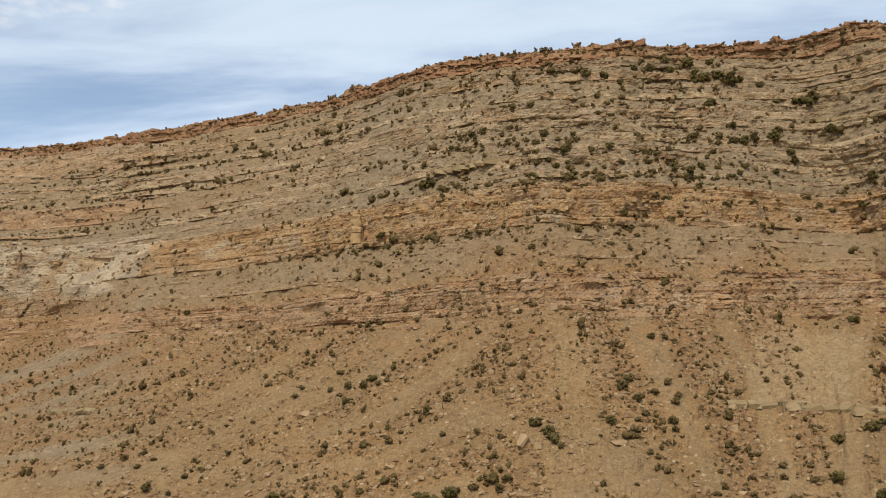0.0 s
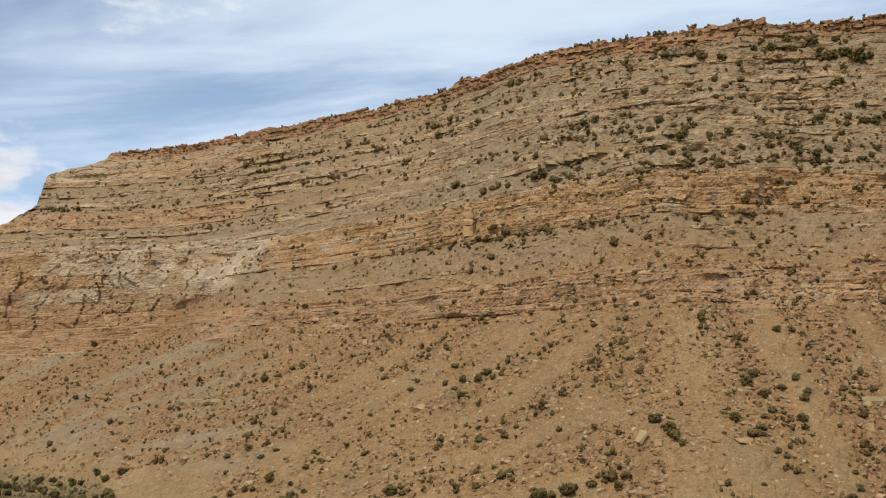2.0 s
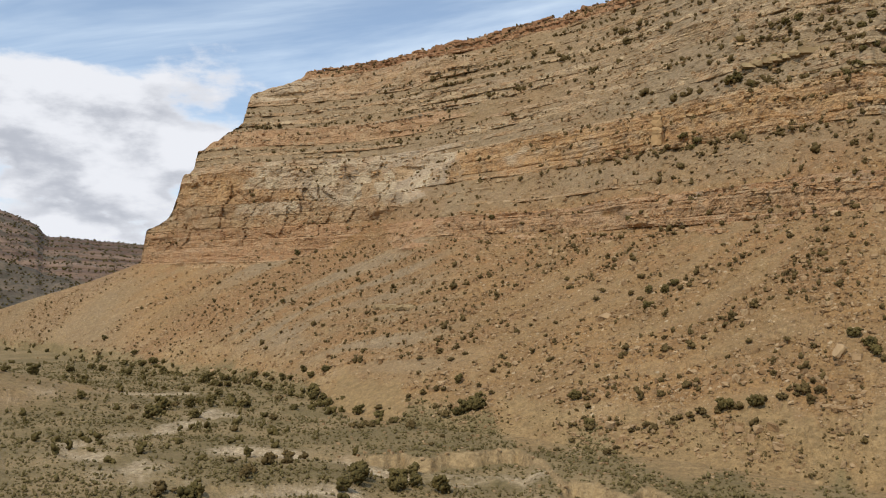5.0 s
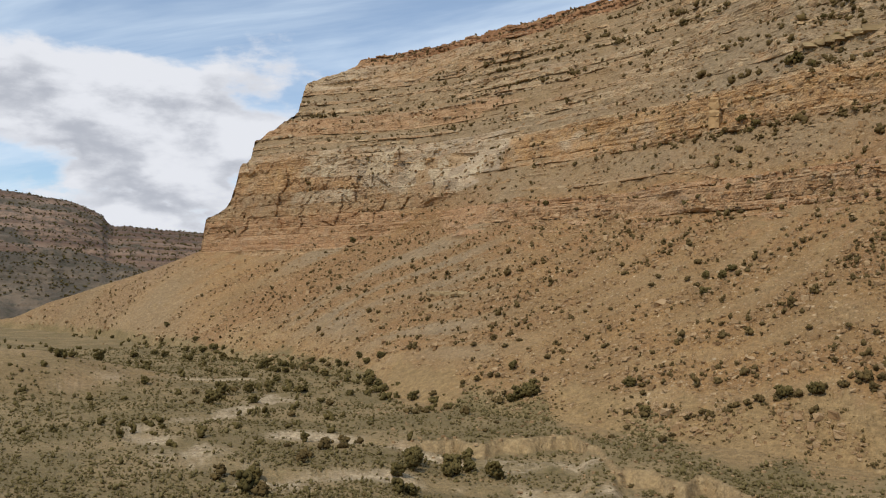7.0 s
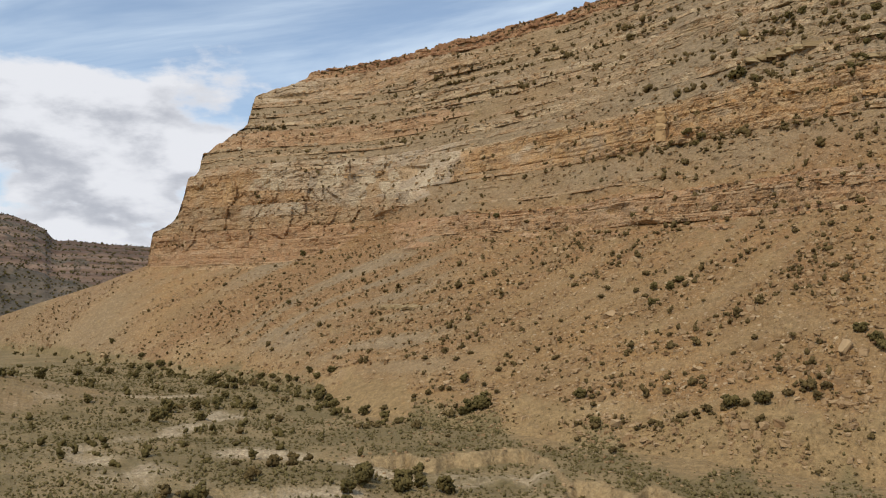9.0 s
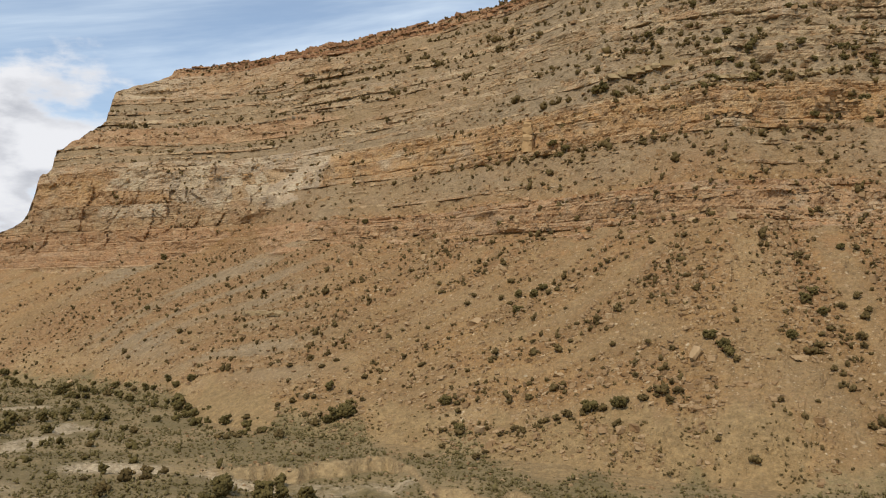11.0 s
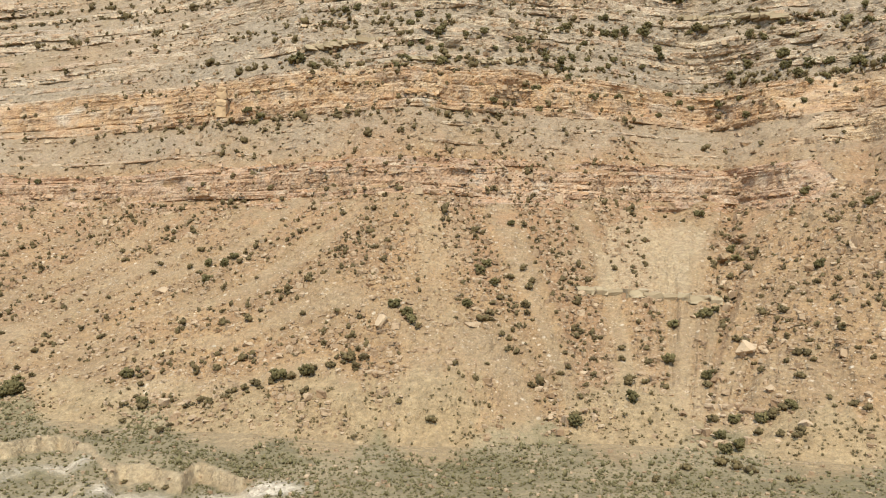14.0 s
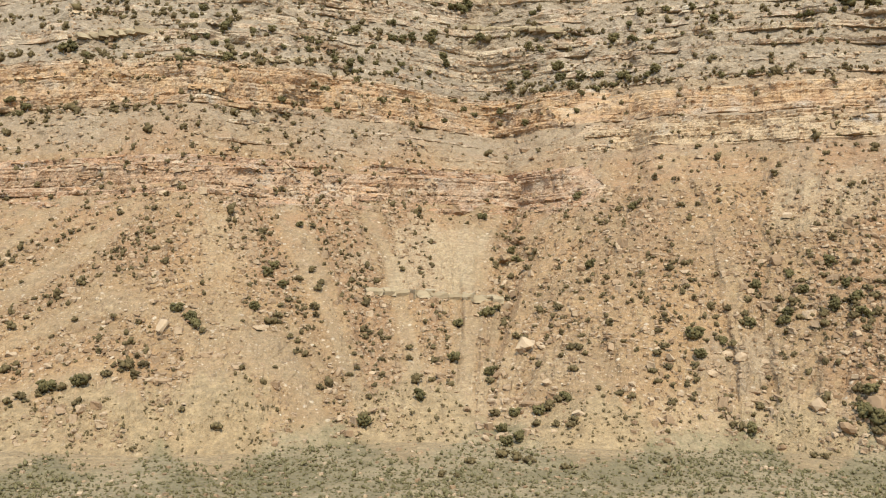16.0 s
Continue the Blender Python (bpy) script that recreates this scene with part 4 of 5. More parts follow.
TREES_N = [(35.6, 132.4, 5.4), (36, 23.5, 2.7), (36, 18.5, 2.6), (36, 12.5, 2), (36.3, 170.8, 5.3), (36.5, 26.2, 2.5), (36.5, 19.7, 2.1), (36.6, 13.6, 1.4), (36.7, 39.7, 2.7), (36.7, 15.4, 2.3), (36.7, -0.075, 1.9), (36.8, -0.114, 1.8), (36.9, 70.6, 1.8), (37.1, 9.2, 1.4), (37.2, 134, 3.2), (37.3, 153.2, 3.4), (37.3, 60.7, 2.7), (37.9, 36.5, 2), (37.9, 169.8, 4.1), (38.1, 22.3, 4.5), (38.1, 9.2, 1.9), (38.3, 85.9, 2.2), (38.3, 60.6, 1.9), (38.6, 17.9, 3), (39.2, 29.1, 2.5), (39.2, 159.9, 4.5), (39.4, 38, 2), (39.4, 22.9, 1.8), (39.5, 26.9, 2.2), (39.6, 126.6, 3.7)]
TREES_O = [(39.7, 163.3, 2.9), (39.9, 21, 3), (40.2, 29, 1.9), (40.2, 17.2, 2.1), (40.5, 20.2, 2.1), (40.6, 3.9, 2.2), (41, 25.6, 2.2), (41.2, 27.6, 1.9), (41.3, 31.2, 2.6), (41.4, 127.2, 3.2), (41.5, 25, 3.1), (41.6, 3, 3), (41.8, 38, 2), (41.8, 34.2, 3.6), (42, 7.6, 2), (42.3, 11.4, 1.5), (42.5, 13.1, 1.8), (42.8, 9.4, 1.7), (43, 29.1, 2.3), (43.1, 31.3, 2.9), (43.4, 25.7, 3.8), (43.6, 23.6, 2.2), (43.6, 27.7, 3.2), (43.7, 38, 3), (44.1, 33.3, 2.3), (44.1, 159.5, 4), (44.2, 27.1, 2.6), (44.4, 36.5, 2.3), (44.5, 33.6, 3), (44.6, 160.2, 5.7)]
TREES_P = [(45.1, -0.028, 1.8), (45.6, 28.1, 2.9), (45.6, 25.4, 2.8), (45.7, -0.024, 1.9), (45.9, 41.1, 3.1), (46, 159.8, 4), (46.1, 31.6, 2.3), (46.2, 29.4, 3.5), (46.4, 67.3, 1.7), (46.6, 6, 2), (46.8, 31.6, 2.6), (46.8, 35.1, 3), (46.8, 163.7, 11.7), (47.2, 27.5, 2.8), (47.2, 9.1, 2), (47.3, 31.6, 3.2), (47.3, 81.5, 1.9), (47.4, 36.6, 2), (47.5, 11.8, 2.6), (47.7, 28.3, 3.5), (47.8, 7.6, 4.2), (47.9, 25, 2.8), (48, 34.4, 2.3), (48.1, 11.4, 4), (48.1, 164, 6.5), (48.3, 32.3, 2.9), (48.5, 28.3, 2.9), (48.5, 36.6, 2.3), (48.5, 4.1, 2.8), (48.6, 5.8, 4.2)]
TREES_Q = [(-37.5, 2.1, 4.9), (-38.2, 0.7, 5.0), (-39.2, -0.022, 3.8), (-40.5, -0.135, 4.2), (-41.1, -0.13, 4.3), (-45.8, -0.502, 3.1), (-39.0, -0.143, 3.3), (-37.4, -0.397, 4.7), (-34.8, -0.292, 3.2), (-31.8, -0.218, 3.1), (-33.6, -0.12, 3.3), (-33.1, -0.105, 3.3), (-30.7, 2.8, 3.4), (-28.9, -0.12, 3.0), (-29.2, -0.403, 2.9), (-28.2, -0.375, 2.1), (-31.7, -0.516, 2.9), (-24.6, -0.338, 4.1), (-22.2, -0.282, 4.1), (-37.0, -0.625, 2.5), (-34.9, -0.602, 3.8)]
TREES_R = [(-6.4, 6.0, 2.8), (-6.0, 5.6, 2.0), (-4.8, 7.8, 1.7), (-4.4, 8.2, 2.0), (-2.1, 10.4, 2.0), (0.4, 12.8, 2.8), (-9.9, 4.4, 3.0), (-8.8, -0.018, 2.2), (-8.3, 0.8, 1.9), (-19.6, 3.1, 2.0), (-18.8, 4.4, 2.7), (-18.1, 4.5, 3.3), (-17.4, 5.7, 4.0), (-17.0, 7.1, 3.4), (-21.6, 5.9, 1.8), (-19.8, 8.3, 2.1), (-19.3, 8.7, 2.4), (-18.4, 10.7, 3.2)]
TREES_S = [(27.4, 0.6, 3.3), (17.5, 4.0, 2.9), (17.9, 13.6, 1.4), (20.7, 12.3, 2.3), (30.9, 4.9, 2.6), (28.9, 6.8, 2.6), (35.7, 14.9, 2.0), (25.4, 12.6, 3.2), (26.7, 37.3, 2.2), (26.6, 45.6, 3.1), (26.0, 37.4, 1.8), (5.5, 28.6, 3.4), (6.4, 26.4, 3.9)]
TREES_T = [(-34.5, -0.093, 4.5), (-33.9, -0.111, 3.9), (-33.2, -0.04, 4.6), (-31.5, 1.8, 3.5), (-27.7, 1.0, 4.9), (-27.1, 0.8, 3.2), (-34.1, -0.251, 3.7), (-24.4, -0.074, 2.7), (-32.6, -0.394, 2.5), (-30.4, -0.438, 2.9), (-24.8, -0.322, 3.7), (-22.3, -0.251, 3.3), (-21.2, -0.235, 3.0)]
TREES = TREES_A + TREES_B + TREES_C + TREES_D + TREES_E + TREES_F + TREES_G + TREES_H + TREES_I + TREES_J + TREES_K + TREES_L + TREES_M + TREES_N + TREES_O + TREES_P + TREES_Q + TREES_R + TREES_S + TREES_T + CREST_ROW
BOULDERS_A = [(-42, 4, 5.3), (-40.9, 4, 5.1), (-34, 2.1, 4.5), (-31.9, 15.8, 5.1), (-29.5, 59.1, 4.2), (-29.1, 60.6, 5.6), (-24.2, 10.7, 2.5), (-23.3, 14.8, 3.7), (-14.7, 32.8, 3.3), (-13.5, 29.7, 3.2), (-11.1, 19.7, 2.1), (-10.4, 21.1, 2.4), (-8.9, 32, 7.4), (-8.5, 32.1, 3.7), (-4.2, 26, 4.3), (4.7, 24, 4.3), (9.1, 46.8, 3.2), (9.8, 54.9, 3.3), (10.6, 45.7, 2.8), (10.7, 10.1, 1.9), (14.1, 15.1, 2), (15.3, 13.8, 2.3), (15.7, 13.1, 2.9), (15.8, 4.3, 2.7), (16.8, 68.3, 2.9), (17.5, 14.1, 2.1), (17.7, 32.5, 3.4)]
BOULDERS_B = [(19.9, 14, 2.4), (23, 12.9, 2.3), (24.1, 5.8, 2.7), (25.3, 0.8, 2.8), (25.5, 9.5, 2), (27.7, 22.6, 2.8), (28.2, 24.2, 3.5), (29.2, 11.7, 3.7), (31.2, 6.3, 4), (32.7, 25.3, 3.1), (33.1, 19.4, 2.7), (36.9, 17.3, 2.9), (37.9, 13.1, 2.9), (38.6, 15.4, 2.3), (39.3, 14.4, 4.7), (40.1, 18.4, 4.5), (41, 17.7, 4.2), (41.3, 40.4, 2), (42.3, 10.9, 2), (42.9, 41.2, 4.5), (43.2, 0.6, 3), (44.7, 22.5, 3.7), (45, 38, 2.7), (45.2, 8.3, 6.3), (46.6, 14.4, 2.1), (46.9, 4.8, 5), (47.5, 7.6, 2.5), (48.5, 7.8, 6.2)]
BOULDERS = BOULDERS_A + BOULDERS_B
# rocks choking the gully
pick_rock = np.random.RandomState(23)
for v in np.concatenate([pick_rock.uniform(1, 30, 34), pick_rock.uniform(30, 64, 22)]):
    spread = np.interp(v, [0, 12, 30, 64], [1.3, 2.6, 1.6, 0.7])
    BOULDERS.append((np.interp(v, [0, 12, 35, 70], [26.4, 26.6, 26.2, 26.9]) + spread * pick_rock.normal(0, 0.8), v, 0.9 + pick_rock.gamma(1.5, 0.7)))
LEDGES = [
    (((17.4, 34.2), (26.1, 31.6)), 3.3, 1, "pale cream sandstone ledge cropping out of rubble"),
    (((-23.7, 33.5), (-21.4, 34.0)), 2.1, 1, "thin pale sandstone ledge on the rubble slope"),
    (((3.4, 13.7), (5.3, 13.6)), 1.1, 0, "brown broken sandstone ledge beside junipers"),
    (((35.4, 44.7), (37.3, 44.6)), 0.8, 0, "thin brown sandstone ledge on bare slope"),
    (((10.7, 130.1), (13.6, 133.0)), 1.5, 1, "long flat overhanging cream sandstone slab"),
    (((-0.6, 137.2), (4.6, 143.4)), 2.5, 1, "wedge of cream sandstone with undercut base"),
    (((25.6, 8.0), (28.8, 8.0)), 1.1, 0, "low brown sandstone ledge above the gully brush"),
    (((4.7, 128.2), (7.9, 130.6)), 1.4, 1, "pale flat sandstone slab above the orange cliff"),
    (((6.9, 18.8), (8.6, 18.2)), 1.0, 0, "brown broken sandstone ledge beside junipers"),
    (((23.3, 171.1), (29.9, 162.1)), 2.6, 1, "thick cream sandstone ledge above the gully"),
]
PILLAR = (-5.8, 105.2)

# ---- plants and stones ----
def tri_mesh(name, verts, tris, material, smooth=False):
    me = bpy.data.meshes.new(name)
    me.vertices.add(len(verts))
    me.vertices.foreach_set("co", np.asarray(verts, np.float32).reshape(-1))
    me.loops.add(tris.size)
    me.loops.foreach_set("vertex_index", tris.reshape(-1).astype(np.int32))
    me.polygons.add(len(tris))
    me.polygons.foreach_set("loop_start", np.arange(0, tris.size, 3, dtype=np.int32))
    me.polygons.foreach_set("use_smooth", np.full(len(tris), smooth))
    me.update(calc_edges=True)
    me.materials.append(material)
    return me


OCTA_V = np.array([(1, 0, 0), (-1, 0, 0), (0, 1, 0), (0, -1, 0), (0, 0, 1), (0, 0, -1)], float)
OCTA_F = np.array([(0, 2, 4), (2, 1, 4), (1, 3, 4), (3, 0, 4), (2, 0, 5), (1, 2, 5), (3, 1, 5), (0, 3, 5)])


def joined(pieces):
    """One list of points and triangles from many."""
    vs, fs, n = [], [], 0
    for v, f in pieces:
        vs.append(v)
        fs.append(f + n)
        n += len(v)
    return np.concatenate(vs), np.concatenate(fs)


def clumps(rng, count, shape, size, spread=1.0):
    """Foliage: small ragged clumps spread through and over a lobed crown one metre wide, standing on z = 0."""
    lobes = rng.normal(0, 0.125, (7, 3)) * (1, 1, 0.8) + (0, 0, 0.42)
    out = []
    for i in range(count):
        d = rng.normal(size=3)
        d /= np.linalg.norm(d)
        p = lobes[rng.randint(7)] + d * rng.uniform(0.12, 0.27) * spread
        p = np.array([p[0], p[1], max(p[2], 0.06)]) * shape
        s = size * rng.uniform(0.55, 1.4) * rng.uniform(0.6, 1.3, 3)
        rot = np.array(Euler(rng.uniform(0, 6.28, 3)).to_matrix())
        v = (OCTA_V * rng.uniform(0.6, 1.3, (6, 1)) * s) @ rot.T + p
        out.append((v, OCTA_F))
    v, f = joined(out)
    wide = (v[:, :2].max(0) - v[:, :2].min(0)).mean()
    return v * (1.05 / wide), f


def tube(points, radii, sides=6):
    vs, fs = [], []
    for (x, y, z), r in zip(points, radii):
        for k in range(sides):
            a = 2 * math.pi * k / sides
            vs.append((x + r * math.cos(a), y + r * math.sin(a), z))
    for i in range(len(points) - 1):
        for k in range(sides):
            a, b = i * sides + k, i * sides + (k + 1) % sides
            fs += [(a, b, b + sides), (a, b + sides, a + sides)]
    return np.array(vs), np.array(fs)


def part(name, me, parent, label=""):
    ob = new(name, me)
    ob.parent = parent
    return tagged(ob, label)


def woody_plant(kind, seed, leaves, count, shape, size, label, category, group):
    """A plant one metre wide: a forked tapering trunk and a ragged crown."""
    rng = np.random.RandomState(seed)
    base = new(kind)
    base.empty_display_size = 0.3
    limbs = [tube([(0, 0, -0.25), (0.02, 0.01, 0.1), (0.04, -0.02, 0.42)], [0.075, 0.055, 0.03])]
    for k in range(4):
        a = k * 1.6 + rng.uniform(0, 0.8)
        limbs.append(tube([(0.01, 0, 0.08 + 0.05 * k), (0.14 * math.cos(a), 0.14 * math.sin(a), 0.28 + 0.05 * k),
                           (0.27 * math.cos(a), 0.27 * math.sin(a), 0.42 + 0.07 * k)], [0.035, 0.025, 0.01], 5))
    part("trunk", tri_mesh("trunk", *joined(limbs), BARK), base, "grey shreddy bark")
    part("crown", tri_mesh("crown", *clumps(rng, count, shape, size), leaves, True), base)
    return tagged(base, label, category, group)


JUNIPERS = [woody_plant("juniper_tree", 20 + i, JUNIPER, 120, np.array(s), 0.122,
                        "dark green bushy juniper tree rooted in dry stony ground", "tree", "junipers of the canyon")
            for i, s in enumerate([(1.0, 1.0, 0.95), (1.05, 0.95, 1.2), (1.1, 1.0, 0.78), (0.95, 1.05, 1.05)])]
SHRUBS = [woody_plant("desert_shrub", 40 + i, SCRUB, 62, np.array(s), 0.152,
                      "small dark olive desert shrub on the rubble slope", "shrub", "shrubs of the slope")
          for i, s in enumerate([(1.0, 1.0, 0.75), (1.05, 0.95, 0.95), (1.1, 1.0, 0.62)])]


def plant(az, v, width, rng):
    p = ground_point(np.array(az), np.array(v))
    src = JUNIPERS if width >= 3.0 else SHRUBS
    ob = src[rng.randint(len(src))]
    s = width * rng.uniform(0.95, 1.1)
    m = Matrix.Translation((p[0], p[1], p[2] - 0.06 * s)) @ Matrix.Rotation(rng.uniform(0, 6.28), 4, "Z") @ Matrix.Scale(s, 4)
    if ob.name in unused:
        unused.remove(ob.name)
        ob.matrix_basis = m
    else:
        made = copy_thing(ob, Matrix.Identity(4))
        made.matrix_basis = m


unused = {o.name for o in JUNIPERS + SHRUBS}
rng = np.random.RandomState(11)
for az, v, width in TREES:
    plant(az, v, width, rng)


# scattered brush: too many to count
def scatter(name, rng, bases, az, v, widths, material, label, category, sink=0.08, tall=1.0, smooth=False):
    p = ground_point(az, v)
    pieces = []
    for i in range(len(az)):
        bv, bf = bases[rng.randint(len(bases))]
        a = rng.uniform(0, 6.28)
        c, s = math.cos(a), math.sin(a)
        w = widths[i]
        q = bv * (w, w, w * tall * rng.uniform(0.75, 1.25))
        pieces.append((np.stack([c * q[:, 0] - s * q[:, 1], s * q[:, 0] + c * q[:, 1], q[:, 2]], 1) + p[i] - (0, 0, sink * w), bf))
    ob = new(name, tri_mesh(name, *joined(pieces), material, smooth))
    return tagged(ob, label, category, kind="stuff")


def random_spots(rng, n, lo, hi, az_lo=-50, az_hi=50, clump=0.25, seed=70):
    """Spots on the slope, thicker in some patches than in others."""
    az, v = rng.uniform(az_lo, az_hi, n * 4), rng.uniform(lo, hi, n * 4)
    keep = streak_at(az, v) * (0.85 - 0.55 * step(v, 60, 80)) + fbm(az / 3, v / 30, 3, seed) * 0.3 + rng.uniform(-0.5, 0.5, n * 4) - 0.7 * clay_at(az, v) - 0.5 * cream_at(az, v) > clump
    ok = v < np.interp(az, NOSE_AZ, NOSE_TOP) - 3
    az, v = az[keep & ok], v[keep & ok]
    return az[:n], v[:n]


brush = [clumps(np.random.RandomState(60 + i), 7, np.array((1.0, 1.0, 0.95)), 0.30) for i in range(8)]
tuft = [clumps(np.random.RandomState(80 + i), 4, np.array((1.0, 1.0, 0.62)), 0.25) for i in range(8)]
rng = np.random.RandomState(12)
low_az, low_v = random_spots(rng, 2700, 3, 66, clump=0.1)
up_az, up_v = random_spots(rng, 2400, 70, 224, clump=0.15, seed=75)
right_az, right_v = random_spots(rng, 420, 124, 222, 0, 50, 0.1, 78)
slope_az, slope_v = random_spots(rng, 300, 12, 64, -27, 4, 0.15, 79)
low_az, low_v = np.concatenate([low_az, slope_az]), np.concatenate([low_v, slope_v])
rim_az = rng.uniform(-28, 50, 900)
rim_v = RIM + rng.uniform(-9, 2.5, 900)
baz, bv = np.concatenate([low_az, up_az, right_az, rim_az]), np.concatenate([low_v, up_v, right_v, rim_v])
bw = np.concatenate([0.5 + rng.gamma(2.0, 0.29, len(low_az)), 0.6 + rng.gamma(2.0, 0.36, len(up_az)), rng.uniform(1.4, 3.2, len(right_az)), rng.uniform(0.9, 2.4, 900)])
# brush lines the treads of the ledges
lines = [(z + 1.5, a0, a1, n) for z, a0, a1, n in ((163, -36, -8, 130), (139, -34, -10, 80), (181, -33, -5, 110), (190, -31, 0, 110), (205, -29, 10, 110), (128, -5, 30, 70), (151, -12, 20, 70), (99, -12, 14, 70), (126, 24, 48, 90), (160, 22, 48, 70))]
line_az = np.concatenate([rng.uniform(a0, a1, n) for _, a0, a1, n in lines])
line_v = np.concatenate([rng.normal(z, 1.0, n) for z, _, _, n in lines])
seen = (line_v < np.interp(line_az, NOSE_AZ, NOSE_TOP) - 3) & (vnoise(line_az / 2.5, line_v / 20, 77) > -0.35)
line_az, line_v = line_az[seen], line_v[seen]
baz, bv = np.concatenate([baz, line_az]), np.concatenate([bv, line_v])
bw = np.concatenate([bw, 1.0 + rng.gamma(2.0, 0.5, len(line_az))])
scatter("slope_brush", rng, brush, baz, bv, bw, SCRUB, "scattered dark olive brush on ledges and rubble", "brush", smooth=True)

caz = rng.uniform(-16, 48, 2600)
cv = rng.uniform(-0.02, 15, 2600)
bare = (bulge_at(caz, cv) > 0.2) & (fbm(caz * 0.9, cv / 6, 3, 81) > -0.2)
scatter("clay_tufts", rng, tuft, caz[bare], cv[bare], 0.3 + rng.gamma(2.0, 0.13, bare.sum()), SCRUB, "small dry tufts dotted over bare clay fans", "tufts")

n = 62000
saz = rng.uniform(-50, 50, n)
saz = np.where((saz > -12) & (rng.rand(n) > step(saz, 4, -12) * 0.6 + 0.4), rng.uniform(-50, -8, n), saz)
sr = np.where(saz > -8, rng.uniform(130, 212, n), 130 + 400 * rng.uniform(0, 1, n) ** 1.5)
stoe = slope_at(saz, np.zeros(n))[0]
sv = np.where(sr < stoe, sr / stoe - 1, np.where(rng.rand(n) < 0.3, 9 * rng.rand(n) ** 1.4, 99))
sx, sy = sr * np.sin(np.radians(saz)), sr * np.cos(np.radians(saz))
clear = np.min([near_line(sx, sy, p) for p in WASH], 0) > rng.uniform(1.5, 9, n)
thick = 0.6 * fbm(sx / 18, sy / 18, 3, 64) + rng.uniform(-0.8, 0.8, n) > -0.35
mound = np.hypot((sx - MOUND[0]) / MOUND[2], (sy - MOUND[1]) / MOUND[3]) > rng.uniform(0.5, 1.4, n)
sbank = np.interp(saz, BANK_AZ, BANK_R) + 5 * fbm(saz * 0.55, saz * 0, 3, 46)
bank = (saz > -24) & (saz < -3.5) & (sr - sbank > -5) & (sr - sbank < 2)
ok = clear & thick & mound & ~bank & (sv < 20) & (over_toe(saz, sv) < sage_edge(saz) + rng.normal(0, 1.6, n))
scatter("sagebrush", rng, tuft, saz[ok], sv[ok], np.minimum(0.26 + rng.gamma(2.0, 0.115, ok.sum()), 1.2) * (0.75 + np.minimum(sr, stoe)[ok] / 700), SAGE, "grey-green sagebrush covering the dry valley floor", "sagebrush", smooth=True)

n = 380
daz, dr = rng.uniform(-50, -24, n), rng.uniform(200, 640, n)
dv = dr / slope_at(daz, np.zeros(n))[0] - 1
ok = (dv < -0.005) & (fbm(daz / 3, dr / 45, 3, 68) > -0.1)
edge_az = rng.uniform(-46, -22, 130)
daz, dv = np.concatenate([daz[ok], edge_az]), np.concatenate([dv[ok], rng.uniform(-0.07, 0.0, 130) + rng.uniform(0, 3, 130) * (rng.rand(130) < 0.3)])
scatter("valley_brush", rng, brush, daz, dv, rng.uniform(0.9, 2.7, len(daz)), JUNIPER, "dark green brush thickets along the valley floor", "brush", smooth=True)


# stones
def stone_shape(seed, cuts=18, flat=0.65, detail=2):
    """An angular boulder one metre wide: a ball cut by planes."""
    rng = np.random.RandomState(seed)
    bm = bmesh.new()
    bmesh.ops.create_icosphere(bm, subdivisions=detail, radius=0.62)
    v = np.array([p.co[:] for p in bm.verts])
    f = np.array([[q.index for q in t.verts] for t in bm.faces])
    bm.free()
    for _ in range(cuts):
        n = rng.normal(size=3)
        n /= np.linalg.norm(n)
        d = rng.uniform(0.24, 0.44)
        over = v @ n - d
        v = v - np.outer(np.clip(over, 0, None), n)
    v = v + rng.normal(0, 0.008, v.shape)
    return v * (1.0, rng.uniform(0.7, 1.0), flat) + (0, 0, 0.5 * flat * 0.62), f


rng = np.random.RandomState(14)
boulders = []
for i, flat in enumerate([0.95, 0.7, 0.5, 0.85, 0.38, 0.6]):
    boulders.append(tri_mesh("boulder", *stone_shape(100 + i, flat=flat), STONE))
for az, v, width in BOULDERS:
    p = ground_point(np.array(az), np.array(v))
    ob = new("boulder", boulders[rng.randint(6)])
    s = width * 0.95
    ob.matrix_basis = Matrix.Translation((p[0], p[1], p[2] - 0.12 * s)) @ Euler((rng.uniform(-0.25, 0.25), rng.uniform(-0.25, 0.25), rng.uniform(0, 6.28))).to_matrix().to_4x4() @ Matrix.Scale(s, 4)
    tagged(ob, "fallen angular tan sandstone boulder half sunk in rubble", "boulder", "boulders of the slope")

shapes = [stone_shape(120 + i, flat=f, detail=1) for i, f in enumerate([0.9, 0.6, 0.45, 0.75])]
paz, pv = random_spots(rng, 1100, 2, 66, clump=0.15, seed=97)
scatter("fallen_blocks", rng, [(v, f[::1]) for v, f in shapes], paz, pv, 0.8 + rng.gamma(1.6, 0.55, len(paz)), STONE, "fallen tan sandstone blocks scattered over the rubble", "rocks", sink=0.15)

cube_v = np.array([(x, y, z) for x in (-0.5, 0.5) for y in (-0.4, 0.4) for z in (0, 0.5)])
cube_f = np.array([(0, 1, 3), (0, 3, 2), (4, 6, 7), (4, 7, 5), (0, 4, 5), (0, 5, 1), (2, 3, 7), (2, 7, 6), (1, 5, 7), (1, 7, 3)])
chips = [((cube_v + np.random.RandomState(200 + i).uniform(-0.16, 0.16, cube_v.shape)) * (1, 1, np.random.RandomState(i).uniform(0.6, 1.5)), cube_f) for i in range(14)]
raz, rv = random_spots(rng, 19000, 1, 70, clump=-0.15, seed=90)
uaz, uv = random_spots(rng, 6000, 66, 224, clump=0.0, seed=94)
